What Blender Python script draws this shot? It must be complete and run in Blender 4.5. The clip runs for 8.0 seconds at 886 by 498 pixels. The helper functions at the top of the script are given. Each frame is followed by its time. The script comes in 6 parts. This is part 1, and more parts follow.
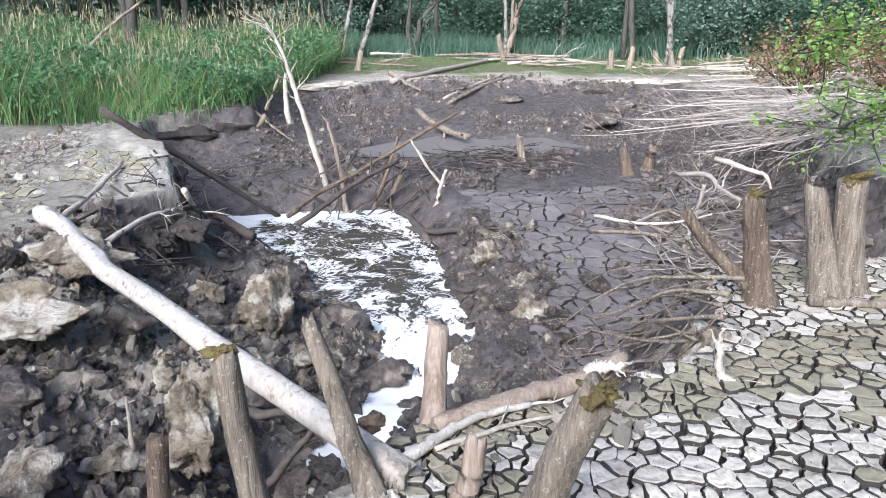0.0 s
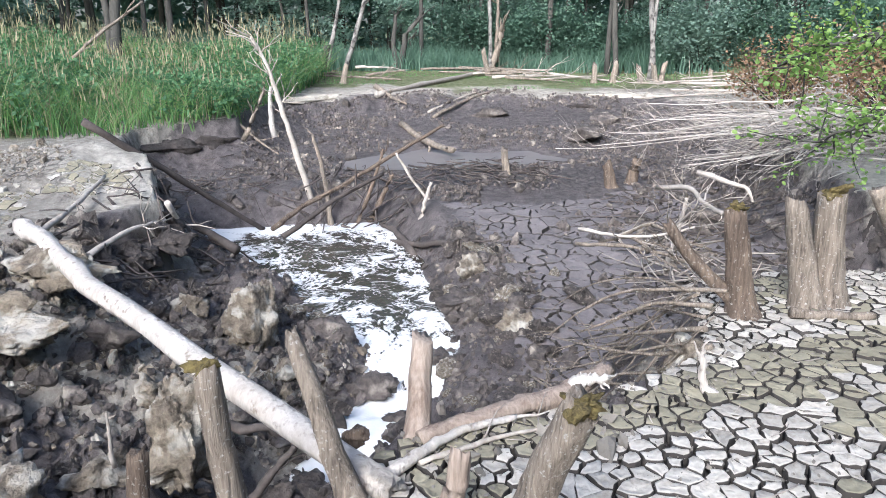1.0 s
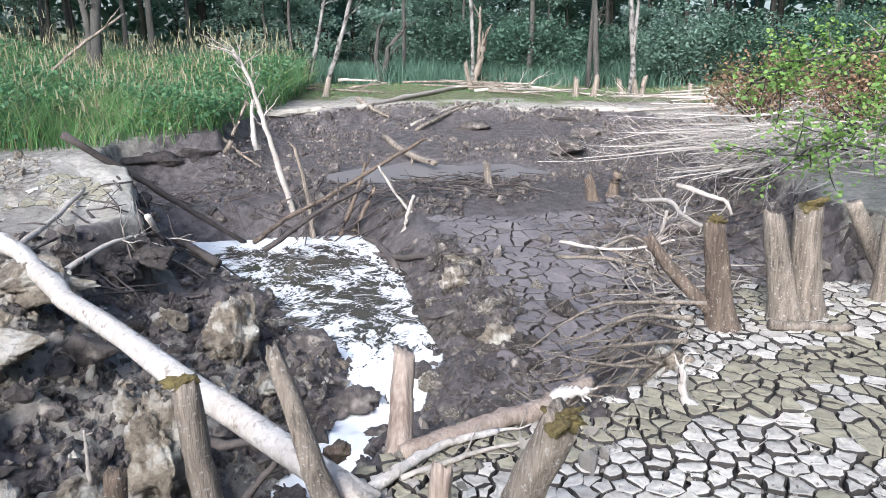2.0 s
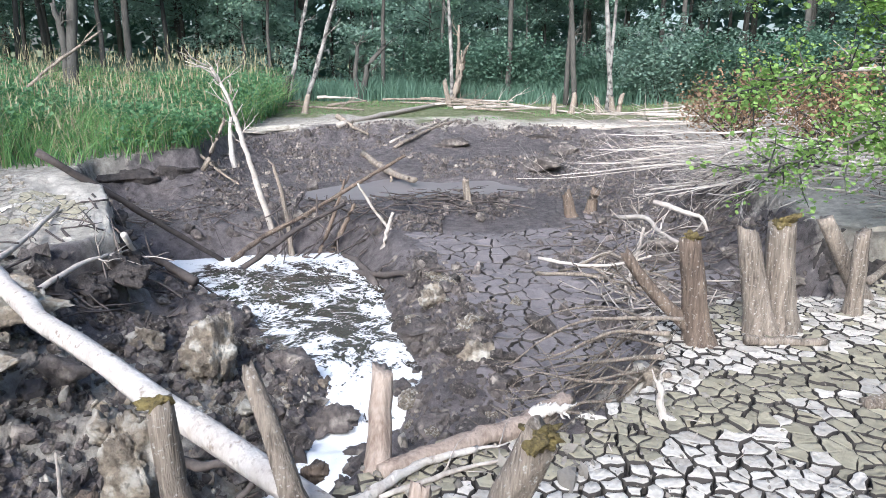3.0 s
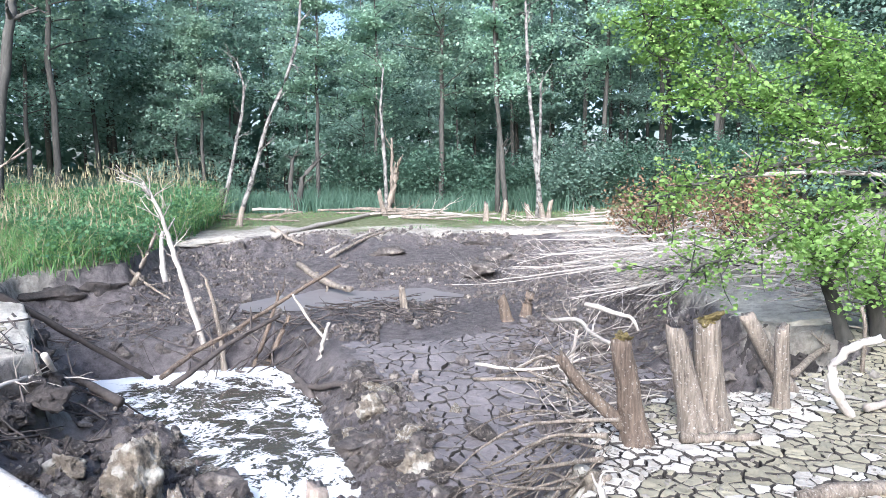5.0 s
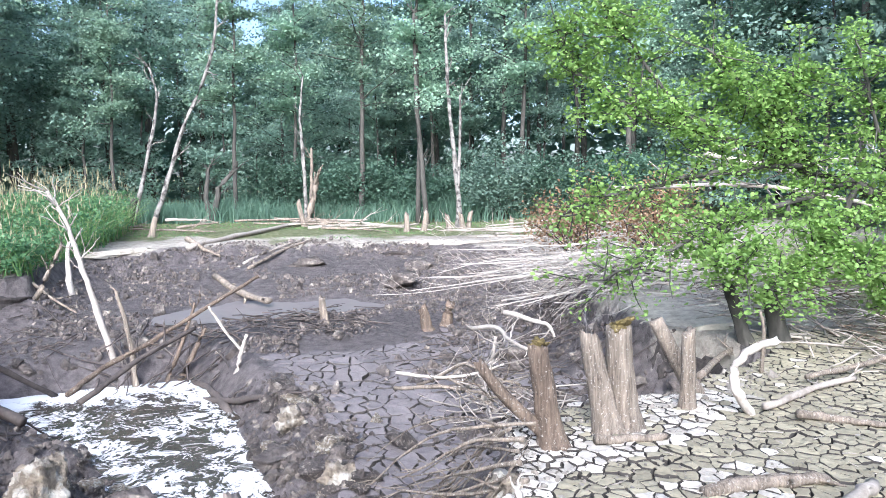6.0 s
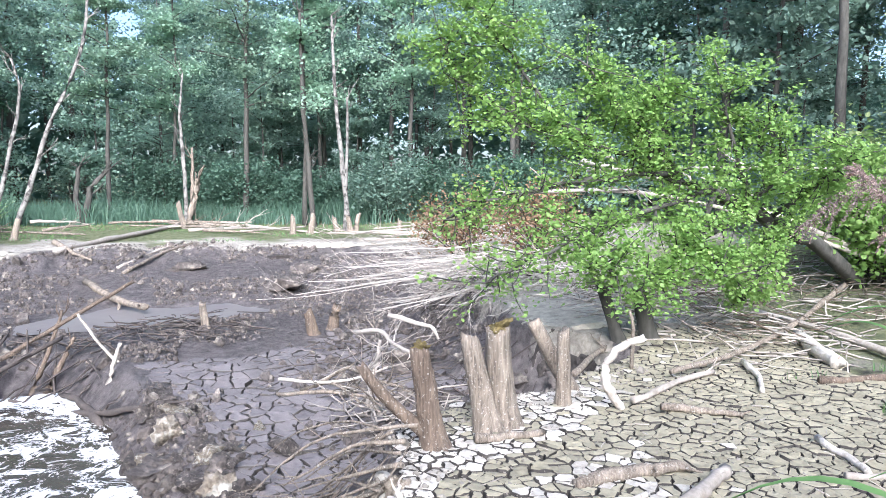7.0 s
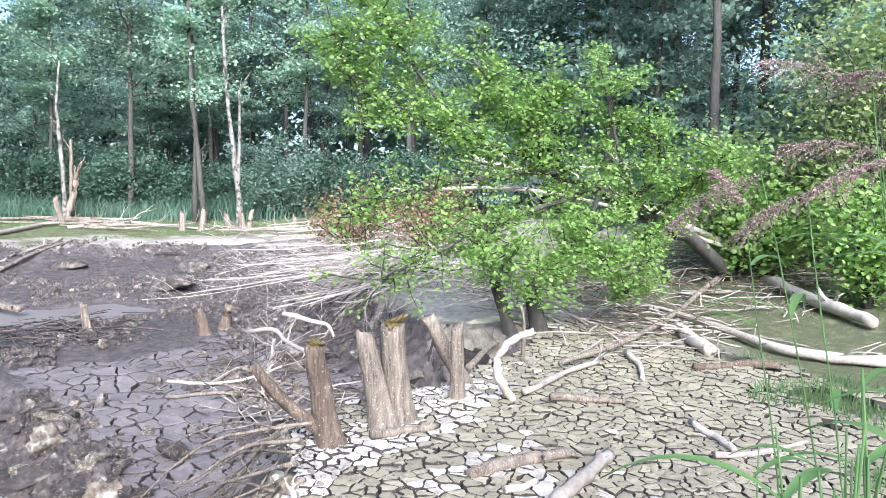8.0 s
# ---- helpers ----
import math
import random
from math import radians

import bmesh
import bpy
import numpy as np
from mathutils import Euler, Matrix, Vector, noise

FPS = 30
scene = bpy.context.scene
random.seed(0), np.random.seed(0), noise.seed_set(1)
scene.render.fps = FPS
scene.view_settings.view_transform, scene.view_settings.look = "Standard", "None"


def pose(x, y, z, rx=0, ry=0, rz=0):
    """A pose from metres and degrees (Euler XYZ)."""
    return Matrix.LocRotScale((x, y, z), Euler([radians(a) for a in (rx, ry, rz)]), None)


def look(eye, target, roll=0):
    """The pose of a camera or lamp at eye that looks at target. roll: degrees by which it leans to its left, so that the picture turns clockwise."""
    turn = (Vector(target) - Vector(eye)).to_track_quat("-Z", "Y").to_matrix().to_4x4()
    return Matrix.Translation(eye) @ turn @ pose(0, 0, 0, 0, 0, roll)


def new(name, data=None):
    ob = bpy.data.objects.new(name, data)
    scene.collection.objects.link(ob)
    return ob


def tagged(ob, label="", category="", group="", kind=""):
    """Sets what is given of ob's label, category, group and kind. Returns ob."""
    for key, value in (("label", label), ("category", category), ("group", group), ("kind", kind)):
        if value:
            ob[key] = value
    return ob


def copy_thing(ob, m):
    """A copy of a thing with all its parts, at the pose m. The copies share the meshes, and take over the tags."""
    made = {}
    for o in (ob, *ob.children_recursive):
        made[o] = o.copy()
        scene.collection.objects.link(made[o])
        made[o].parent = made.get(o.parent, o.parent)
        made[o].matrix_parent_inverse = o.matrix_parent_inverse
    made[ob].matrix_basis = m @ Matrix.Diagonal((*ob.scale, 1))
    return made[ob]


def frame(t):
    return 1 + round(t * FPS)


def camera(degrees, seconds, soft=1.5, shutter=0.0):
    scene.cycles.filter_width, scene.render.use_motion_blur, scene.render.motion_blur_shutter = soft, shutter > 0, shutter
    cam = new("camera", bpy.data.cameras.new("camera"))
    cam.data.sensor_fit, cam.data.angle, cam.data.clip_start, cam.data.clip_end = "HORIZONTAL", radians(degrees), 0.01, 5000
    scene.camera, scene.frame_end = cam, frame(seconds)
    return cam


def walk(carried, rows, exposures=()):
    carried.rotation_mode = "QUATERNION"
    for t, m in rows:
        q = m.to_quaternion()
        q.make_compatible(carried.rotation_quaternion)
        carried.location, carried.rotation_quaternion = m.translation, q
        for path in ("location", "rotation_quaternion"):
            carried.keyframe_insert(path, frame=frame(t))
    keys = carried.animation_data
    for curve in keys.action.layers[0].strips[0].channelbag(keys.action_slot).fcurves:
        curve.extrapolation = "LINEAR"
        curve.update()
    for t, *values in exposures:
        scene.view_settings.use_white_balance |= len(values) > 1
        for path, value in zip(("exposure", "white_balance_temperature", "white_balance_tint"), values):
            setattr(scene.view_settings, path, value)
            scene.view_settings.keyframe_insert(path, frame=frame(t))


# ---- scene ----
cam = camera(62.1, 8.0, soft=0.8)
PATH = [
    (0.0, pose(-0.000, 0.000, 2.200, 73.00, -0.00, 0.00)),
    (0.5, pose(0.001, 0.000, 2.196, 73.93, -0.43, -0.63)),
    (1.0, pose(0.008, -0.000, 2.200, 74.01, -0.25, -1.10)),
    (1.5, pose(0.014, -0.004, 2.206, 74.59, -0.38, -1.92)),
    (3.0, pose(0.030, -0.010, 2.219, 76.27, -0.60, -3.96)),
    (3.5, pose(0.040, -0.021, 2.223, 78.00, -0.57, -5.67)),
    (4.0, pose(0.050, -0.030, 2.230, 79.98, 0.08, -6.43)),
    (4.5, pose(0.055, -0.043, 2.236, 83.01, 0.33, -7.32)),
    (6.0, pose(0.056, -0.109, 2.221, 85.43, 0.04, -15.12)),
    (6.5, pose(0.071, -0.166, 2.236, 85.02, -0.22, -19.55)),
    (7.0, pose(0.094, -0.188, 2.248, 85.62, -0.45, -23.70)),
    (7.5, pose(0.101, -0.220, 2.261, 85.63, -0.75, -27.27)),
    (8.0, pose(0.086, -0.267, 2.266, 85.40, -0.78, -31.66)),
]
walk(cam, PATH, exposures=[(0, 0.95, 5600, 11), (3, 1.02, 5560, 11), (4.5, 1.28, 5480, 12), (6, 1.38, 5450, 13), (8, 1.42, 5520, 13)])

# ---- daylight: bright thin overcast ----
world = bpy.data.worlds.new("world")
scene.world = world
world.use_nodes = True
wn = world.node_tree.nodes
sky = wn.new("ShaderNodeTexSky")
sky.sky_type = 'NISHITA'
sky.sun_disc = False
sky.sun_elevation = radians(32)
sky.sun_rotation = radians(202)
sky.dust_density = 4.0
sky.air_density = 1.0
sky.ozone_density = 1.0
wn["Background"].inputs[1].default_value = 0.145
world.node_tree.links.new(sky.outputs[0], wn["Background"].inputs[0])
sun = new("sun", bpy.data.lights.new("sun", 'SUN'))
sun.data.energy = 3.3
sun.data.angle = radians(32)
sun.data.color = (1.0, 0.96, 0.9)
sun.matrix_world = look((-7, -17, 11.5), (0, 0, 0))


# ---- land form ----
def smooth(a, b, v):
    u = np.clip((v - a) / (b - a), 0, 1)
    return u * u * (3 - 2 * u)


def lattice(ix, iy, seed):
    h = (ix.astype(np.int64) * 374761393 + iy.astype(np.int64) * 668265263 + seed * 974711) & 0xFFFFFFFF
    h = ((h ^ (h >> 13)) * 1274126177) & 0xFFFFFFFF
    return ((h ^ (h >> 16)) & 0xFFFF) / 65535.0


def vnoise(x, y, seed=0):
    ix, iy = np.floor(x), np.floor(y)
    fx, fy = x - ix, y - iy
    fx, fy = fx * fx * (3 - 2 * fx), fy * fy * (3 - 2 * fy)
    a, b = lattice(ix, iy, seed), lattice(ix + 1, iy, seed)
    c, d = lattice(ix, iy + 1, seed), lattice(ix + 1, iy + 1, seed)
    return (a + (b - a) * fx) * (1 - fy) + (c + (d - c) * fx) * fy - 0.5


def fbm(x, y, size, octaves=4, seed=0):
    out, amp, f = 0, 1.0, 1.0 / size
    for k in range(octaves):
        out = out + amp * vnoise(x * f + 17.3 * k, y * f - 9.1 * k, seed + k)
        amp, f = amp * 0.5, f * 2.03
    return out


# rim of the washed-out hollow: x, y and the width of its slope
RIM = [(1.15, 4.2, 1.3), (1.95, 4.9, 0.8), (2.1, 5.75, 0.7), (2.7, 6.3, 0.9), (4.5, 6.85, 0.8), (5.8, 7.4, 0.6), (6.6, 7.75, 0.45),
       (6.35, 8.45, 0.35), (5.95, 9.3, 0.45), (6.0, 10.5, 1.2), (6.6, 13, 1.6), (7.8, 16.5, 2.0), (8.4, 19.5, 2.4), (7.0, 22.6, 1.2), (5.0, 23.3, 1.0),
       (3.5, 23.2, 1.6), (2, 24.6, 4), (0, 24, 3.5), (-2.4, 22.4, 1.2), (-4.2, 21.3, 1.2), (-4.5, 17.2, 0.8), (-6.2, 15.6, 0.7), (-5.9, 13.5, 0.8), (-4.3, 11.2, 0.65), (-3.5, 9.4, 0.5), (-4.0, 8.2, 0.8), (-4.6, 7.0, 1.5), (-5.2, 5.2, 2.0),
       (-4.5, 3.0, 1.8), (-2, 2.5, 1.6), (-0.9, 3.0, 1.2), (-0.1, 3.75, 1.1), (0.6, 4.0, 1.2)]
POOL = [(-3.9, 12.7), (-2.3, 13.1), (-0.9, 13.3), (-0.35, 11.7), (-0.15, 10.5), (0.05, 9.2), (0.2, 7.7), (0.05, 6.9), (-0.1, 6.3),
        (-0.55, 5.75), (-1.05, 5.0), (-1.35, 4.85), (-1.3, 5.3), (-0.8, 6.0), (-0.55, 6.6), (-0.45, 7.3), (-0.9, 8.2), (-1.75, 9.6), (-3.1, 11.3)]


PUDDLE = [(-1.6, 15.5), (-1.7, 16.4), (-0.1, 18.3), (1.2, 17.7), (2.4, 18.1), (3.3, 16.6), (1.6, 16.0), (0.4, 15.5), (-0.6, 15.5)]


def outline(x, y, ring):
    """Signed distance to a closed line (inside positive) and the third value of the nearest point of the line."""
    best, third, inside = np.full(x.shape, 1e9), np.zeros(x.shape), np.zeros(x.shape, bool)
    for p, q in zip(ring, ring[1:] + ring[:1]):
        ex, ey = q[0] - p[0], q[1] - p[1]
        u = np.clip(((x - p[0]) * ex + (y - p[1]) * ey) / (ex * ex + ey * ey), 0, 1)
        d = np.hypot(x - p[0] - u * ex, y - p[1] - u * ey)
        if len(p) > 2:
            third = np.where(d < best, p[2] + u * (q[2] - p[2]), third)
        best = np.minimum(best, d)
        if ey:
            inside ^= ((p[1] > y) != (q[1] > y)) & (x < p[0] + (y - p[1]) / ey * ex)
    return np.where(inside, best, -best), third


def water_level(x, y):
    return -1.1 - 0.22 * (1 - smooth(6.3, 7.4, y)) - 0.25 * (1 - smooth(5.2, 6.2, y))


def bed(x, y):
    z = np.clip(0.03 * (y - 4), -0.1, 0.95) + 0.02 * np.maximum(y - 38, 0)
    r = np.hypot(x, y)
    z = z + 0.55 * (1 - smooth(0.9, 2.6, r)) + 0.5 * (1 - smooth(-4, 0.5, y))
    z = z + 0.36 * np.exp(-((x + 5.2) / 1.7) ** 2 - ((y - 11.3) / 1.8) ** 2)
    z = z + 0.18 * np.exp(-((x - 7.2) / 1.3) ** 2 - ((y - 10.5) / 2.5) ** 2)
    z = z - 0.22 * np.exp(-((x + 6.0) / 1.3) ** 2 - ((y - 7.4) / 1.3) ** 2)
    z = z + 0.5 * smooth(9.5, 15, x) + 0.5 * smooth(7, 13, -x)
    return z


def land(x, y, fine=True):
    x, y = np.asarray(x, float), np.asarray(y, float)
    wob = 0.35 * fbm(x, y, 1.1, 3, 5)
    s, w = outline(x, y, RIM)
    s = s + wob * smooth(0, 0.8, np.abs(w))
    top = bed(x, y) + 0.05 * fbm(x, y, 2.5, 3, 11)
    top = top + 0.11 * fbm(x, y, 0.5, 5, 91) * smooth(3.0, 3.6, -x) * smooth(5.5, 7.0, y) * (1 - smooth(12.8, 14, y))
    floor = np.interp(y, [3, 6.5, 9.4, 12, 16.2, 18, 20, 22, 24], [-1.0, -0.9, -0.75, -0.6, -0.42, -0.4, -0.05, 0.3, 0.6])
    left = -1.0 + 0.26 * (-1.8 - x)
    floor = np.where(x < -1.0, np.maximum(np.where(y < 9, -1.1, floor - 0.1), np.minimum(left, 0.0) * (1 - smooth(8, 11, y)) - 2 * smooth(8, 11, y)), floor)
    sw, _ = outline(x, y, POOL)
    lev = water_level(x, y)
    low = smooth(-0.75, 0.3, sw + 0.5 * wob)
    floor = floor * (1 - low) + (lev - 0.22) * low
    step = 0.5 * smooth(0, 0.22, s / np.maximum(w, 0.1)) + 0.5 * smooth(0.1, 1.0, s / np.maximum(w, 0.1))
    z = top + (floor - top) * step
    inner = smooth(0.0, 0.5, s)
    clods = np.exp(-((sw + 0.55) / 0.5) ** 2) * (1 - smooth(10, 12.5, y)) + (1 - smooth(-2.2, -1.2, x)) * (1 - smooth(8, 10, y)) * 0.9
    scarp = inner * (1 - smooth(0.6, 1.3, s / np.maximum(w, 0.1)))
    z = z + inner * (1 - low) * (0.07 * fbm(x, y, 0.9, 5, 3) + 0.035 * np.abs(fbm(x, y, 0.3, 3, 33)) + np.clip(clods, 0, 1) * (1 - 0.45 * smooth(0, 0.5, x)) * (0.34 * np.abs(fbm(x, y, 0.5, 4, 8)) + 0.12 * np.abs(fbm(x, y, 0.17, 3, 18))) + scarp * 0.24 * fbm(x, y, 0.5, 5, 21))
    wet = smooth(-0.35, 0.1, outline(x, y, PUDDLE)[0] + 0.6 * wob)
    return z + (-0.49 - z) * wet


def ground_at(x, y):
    """Height of the ground, read from a fine table of it."""
    u, v = (x + 16) / 0.05, (y - 0) / 0.05
    i, j = int(math.floor(u)), int(math.floor(v))
    if not (0 <= i < 719 and 0 <= j < 799):
        return float(land(np.array([x]), np.array([y]))[0])
    u, v = u - i, v - j
    t = TABLE
    return float((t[j, i] * (1 - u) + t[j, i + 1] * u) * (1 - v) + (t[j + 1, i] * (1 - u) + t[j + 1, i + 1] * u) * v)


TABLE = land(*np.meshgrid(-16 + 0.05 * np.arange(720), 0.05 * np.arange(800)))


# ---- end of land form ----


# ---- materials ----
def material(name, colour, rough=0.85, colour2=None, grain=12.0, stains=1.5, bump=0.4, dark=0.6, spots=None, island=0.0, metal=0.0, stretch=(1, 1, 1),
             spot_size=9.0, spot_cut=0.62, edge=None, relief=0.03):
    """A surface with grain and stains: two noise scales mix colour and colour2, and give relief."""
    m = bpy.data.materials.new(name)
    m.use_nodes = True
    t = m.node_tree
    n, l = t.nodes, t.links.new
    b = n["Principled BSDF"]
    b.inputs["Roughness"].default_value, b.inputs["Metallic"].default_value = rough, metal
    b.inputs["Specular IOR Level"].default_value = 0.3
    geo = n.new("ShaderNodeTexCoord")
    mapping = n.new("ShaderNodeMapping")
    mapping.inputs["Scale"].default_value = stretch
    l(geo.outputs["Object"], mapping.inputs[0])
    fine, wide = n.new("ShaderNodeTexNoise"), n.new("ShaderNodeTexNoise")
    for node, scale, detail in ((fine, grain, 8), (wide, stains, 4)):
        node.inputs["Scale"].default_value, node.inputs["Detail"].default_value = scale, detail
        node.inputs["Roughness"].default_value = 0.65
        l(mapping.outputs[0], node.inputs["Vector"])
    colour2 = colour2 or tuple(c * dark for c in colour)
    mix = n.new("ShaderNodeMix")
    mix.data_type = 'RGBA'
    ramp = n.new("ShaderNodeMapRange")
    ramp.inputs[1].default_value, ramp.inputs[2].default_value = 0.36, 0.66
    add2 = n.new("ShaderNodeMath")
    add2.operation = 'MULTIPLY_ADD'
    add2.inputs[1].default_value = 0.5
    l(fine.outputs[0], add2.inputs[0])
    half = n.new("ShaderNodeMath")
    half.operation = 'MULTIPLY'
    half.inputs[1].default_value = 0.5
    l(wide.outputs[0], half.inputs[0])
    l(half.outputs[0], add2.inputs[2])
    l(add2.outputs[0], ramp.inputs[0])
    l(ramp.outputs[0], mix.inputs["Factor"])
    mix.inputs["A"].default_value, mix.inputs["B"].default_value = (*colour2, 1), (*colour, 1)
    out = mix.outputs["Result"]
    if spots:
        sp = n.new("ShaderNodeTexNoise")
        sp.inputs["Scale"].default_value, sp.inputs["Detail"].default_value = spot_size, 5
        l(geo.outputs["Object"], sp.inputs["Vector"])
        cut = n.new("ShaderNodeMapRange")
        cut.inputs[1].default_value, cut.inputs[2].default_value = spot_cut - 0.07, spot_cut + 0.07
        l(sp.outputs[0], cut.inputs[0])
        m2 = n.new("ShaderNodeMix")
        m2.data_type = 'RGBA'
        l(cut.outputs[0], m2.inputs["Factor"])
        l(out, m2.inputs["A"])
        m2.inputs["B"].default_value = (*spots, 1)
        out = m2.outputs["Result"]
    if edge:
        at = n.new("ShaderNodeAttribute")
        at.attribute_name = "edge"
        fz = n.new("ShaderNodeMath")
        fz.operation = 'MULTIPLY'
        l(at.outputs["Fac"], fz.inputs[0])
        l(ramp.outputs[0], fz.inputs[1])
        m3 = n.new("ShaderNodeMix")
        m3.data_type = 'RGBA'
        m3.clamp_factor = True
        l(fz.outputs[0], m3.inputs["Factor"])
        l(out, m3.inputs["A"])
        m3.inputs["B"].default_value = (*edge, 1)
        # Dark colour on plate feet and sides: damp mud plus painted-in crack shade.
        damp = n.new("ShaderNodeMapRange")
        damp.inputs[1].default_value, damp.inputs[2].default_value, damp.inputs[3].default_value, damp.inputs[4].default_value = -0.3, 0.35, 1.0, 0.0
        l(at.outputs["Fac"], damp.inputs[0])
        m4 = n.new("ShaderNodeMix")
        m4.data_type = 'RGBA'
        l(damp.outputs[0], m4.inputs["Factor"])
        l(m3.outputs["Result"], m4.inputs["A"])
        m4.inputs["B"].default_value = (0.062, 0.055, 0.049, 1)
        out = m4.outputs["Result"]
    if island:
        info = n.new("ShaderNodeObjectInfo")
        isl = n.new("ShaderNodeNewGeometry")
        both = n.new("ShaderNodeMath")
        l(info.outputs["Random"], both.inputs[0])
        l(isl.outputs["Random Per Island"], both.inputs[1])
        fr = n.new("ShaderNodeMath")
        fr.operation = 'FRACT'
        l(both.outputs[0], fr.inputs[0])
        r2 = n.new("ShaderNodeMapRange")
        r2.inputs[3].default_value, r2.inputs[4].default_value = 1 - island, 1 + island * 0.6
        l(fr.outputs[0], r2.inputs[0])
        hsv = n.new("ShaderNodeHueSaturation")
        l(r2.outputs[0], hsv.inputs["Value"])
        l(out, hsv.inputs["Color"])
        out = hsv.outputs[0]
    l(out, b.inputs["Base Color"])
    if bump:
        bm = n.new("ShaderNodeBump")
        bm.inputs["Strength"].default_value, bm.inputs["Distance"].default_value = bump, relief
        l(fine.outputs[0], bm.inputs["Height"])
        l(bm.outputs[0], b.inputs["Normal"])
    return m


def leaf_material(name, a, c, through_light=0.35):
    m = bpy.data.materials.new(name)
    m.use_nodes = True
    t = m.node_tree
    n, l = t.nodes, t.links.new
    n.remove(n["Principled BSDF"])
    isl, info = n.new("ShaderNodeNewGeometry"), n.new("ShaderNodeObjectInfo")
    mix = n.new("ShaderNodeMix")
    mix.data_type = 'RGBA'
    l(isl.outputs["Random Per Island"], mix.inputs["Factor"])
    mix.inputs["A"].default_value, mix.inputs["B"].default_value = (*a, 1), (*c, 1)
    hsv = n.new("ShaderNodeHueSaturation")
    r = n.new("ShaderNodeMapRange")
    r.inputs[3].default_value, r.inputs[4].default_value = 0.75, 1.2
    l(info.outputs["Random"], r.inputs[0])
    l(r.outputs[0], hsv.inputs["Value"])
    l(mix.outputs["Result"], hsv.inputs["Color"])
    d, tr, gl = n.new("ShaderNodeBsdfDiffuse"), n.new("ShaderNodeBsdfTranslucent"), n.new("ShaderNodeBsdfGlossy")
    gl.inputs["Roughness"].default_value = 0.55
    gl.inputs["Color"].default_value = (0.6, 0.65, 0.6, 1)
    l(hsv.outputs[0], d.inputs[0])
    l(hsv.outputs[0], tr.inputs[0])
    m1, m2 = n.new("ShaderNodeMixShader"), n.new("ShaderNodeMixShader")
    m1.inputs[0].default_value, m2.inputs[0].default_value = through_light, 0.03
    l(d.outputs[0], m1.inputs[1]), l(tr.outputs[0], m1.inputs[2])
    l(m1.outputs[0], m2.inputs[1]), l(gl.outputs[0], m2.inputs[2])
    l(m2.outputs[0], n["Material Output"].inputs[0])
    return m


def ground_material():
    """Pond bed: dry pale crust, dark wet mud and a thin green cover, by how long each stretch has lain dry."""
    m = bpy.data.materials.new("pond_mud")
    m.use_nodes = True
    t = m.node_tree
    n, l = t.nodes, t.links.new
    b = n["Principled BSDF"]
    co = n.new("ShaderNodeTexCoord")

    def tex(scale, detail=6, rough=0.6):
        k = n.new("ShaderNodeTexNoise")
        k.inputs["Scale"].default_value, k.inputs["Detail"].default_value, k.inputs["Roughness"].default_value = scale, detail, rough
        l(co.outputs["Object"], k.inputs["Vector"])
        return k.outputs[0]

    def span(v, lo, hi, a=0.0, z=1.0):
        k = n.new("ShaderNodeMapRange")
        k.inputs[1].default_value, k.inputs[2].default_value, k.inputs[3].default_value, k.inputs[4].default_value = lo, hi, a, z
        l(v, k.inputs[0])
        return k.outputs[0]

    def blend(f, a, c):
        k = n.new("ShaderNodeMix")
        k.data_type = 'RGBA'
        l(f, k.inputs["Factor"])
        for slot, v in (("A", a), ("B", c)):
            if isinstance(v, tuple):
                k.inputs[slot].default_value = (*v, 1)
            else:
                l(v, k.inputs[slot])
        return k.outputs["Result"]

    def attr(name):
        k = n.new("ShaderNodeAttribute")
        k.attribute_name = name
        return k.outputs["Fac"]

    grain, mid, wide = tex(26, 10, 0.75), tex(5.5, 8, 0.7), tex(0.7, 4)
    wet = blend(span(mid, 0.35, 0.68), (0.075, 0.064, 0.062), (0.265, 0.232, 0.223))
    wet = blend(span(grain, 0.58, 0.75), wet, (0.29, 0.26, 0.25))
    dry = blend(span(mid, 0.35, 0.65), (0.25, 0.22, 0.185), (0.56, 0.515, 0.44))
    dry = blend(span(wide, 0.5, 0.62), dry, (0.33, 0.3, 0.26))
    green = blend(span(mid, 0.4, 0.62), (0.10, 0.13, 0.045), (0.25, 0.25, 0.15))
    cell = n.new("ShaderNodeTexVoronoi")
    cell.feature = 'DISTANCE_TO_EDGE'
    cell.inputs["Scale"].default_value = 5.0
    warp = n.new("ShaderNodeVectorMath")
    warp.operation = 'MULTIPLY_ADD'
    nz = n.new("ShaderNodeTexNoise")
    nz.inputs["Scale"].default_value = 6.0
    l(co.outputs["Object"], nz.inputs["Vector"])
    l(nz.outputs[1], warp.inputs[0])
    warp.inputs[1].default_value = (0.12, 0.12, 0.12)
    l(co.outputs["Object"], warp.inputs[2])
    l(warp.outputs[0], cell.inputs["Vector"])
    crack = span(cell.outputs["Distance"], 0.03, 0.1)
    edge = n.new("ShaderNodeMath")
    edge.operation = 'MULTIPLY'
    l(attr("cracked"), edge.inputs[0])
    inv = n.new("ShaderNodeMath")
    inv.operation = 'SUBTRACT'
    inv.inputs[0].default_value = 1.0
    l(crack, inv.inputs[1])
    l(inv.outputs[0], edge.inputs[1])
    zone = n.new("ShaderNodeMath")
    zone.operation = 'MULTIPLY_ADD'
    sway = span(mid, 0.3, 0.7, -0.22, 0.22)
    zone.inputs[1].default_value = 1.0
    l(attr("dryness"), zone.inputs[0])
    l(sway, zone.inputs[2])
    out = blend(span(zone.outputs[0], 0.35, 0.65), wet, dry)
    gz = n.new("ShaderNodeMath")
    l(attr("greenery"), gz.inputs[0])
    l(sway, gz.inputs[1])
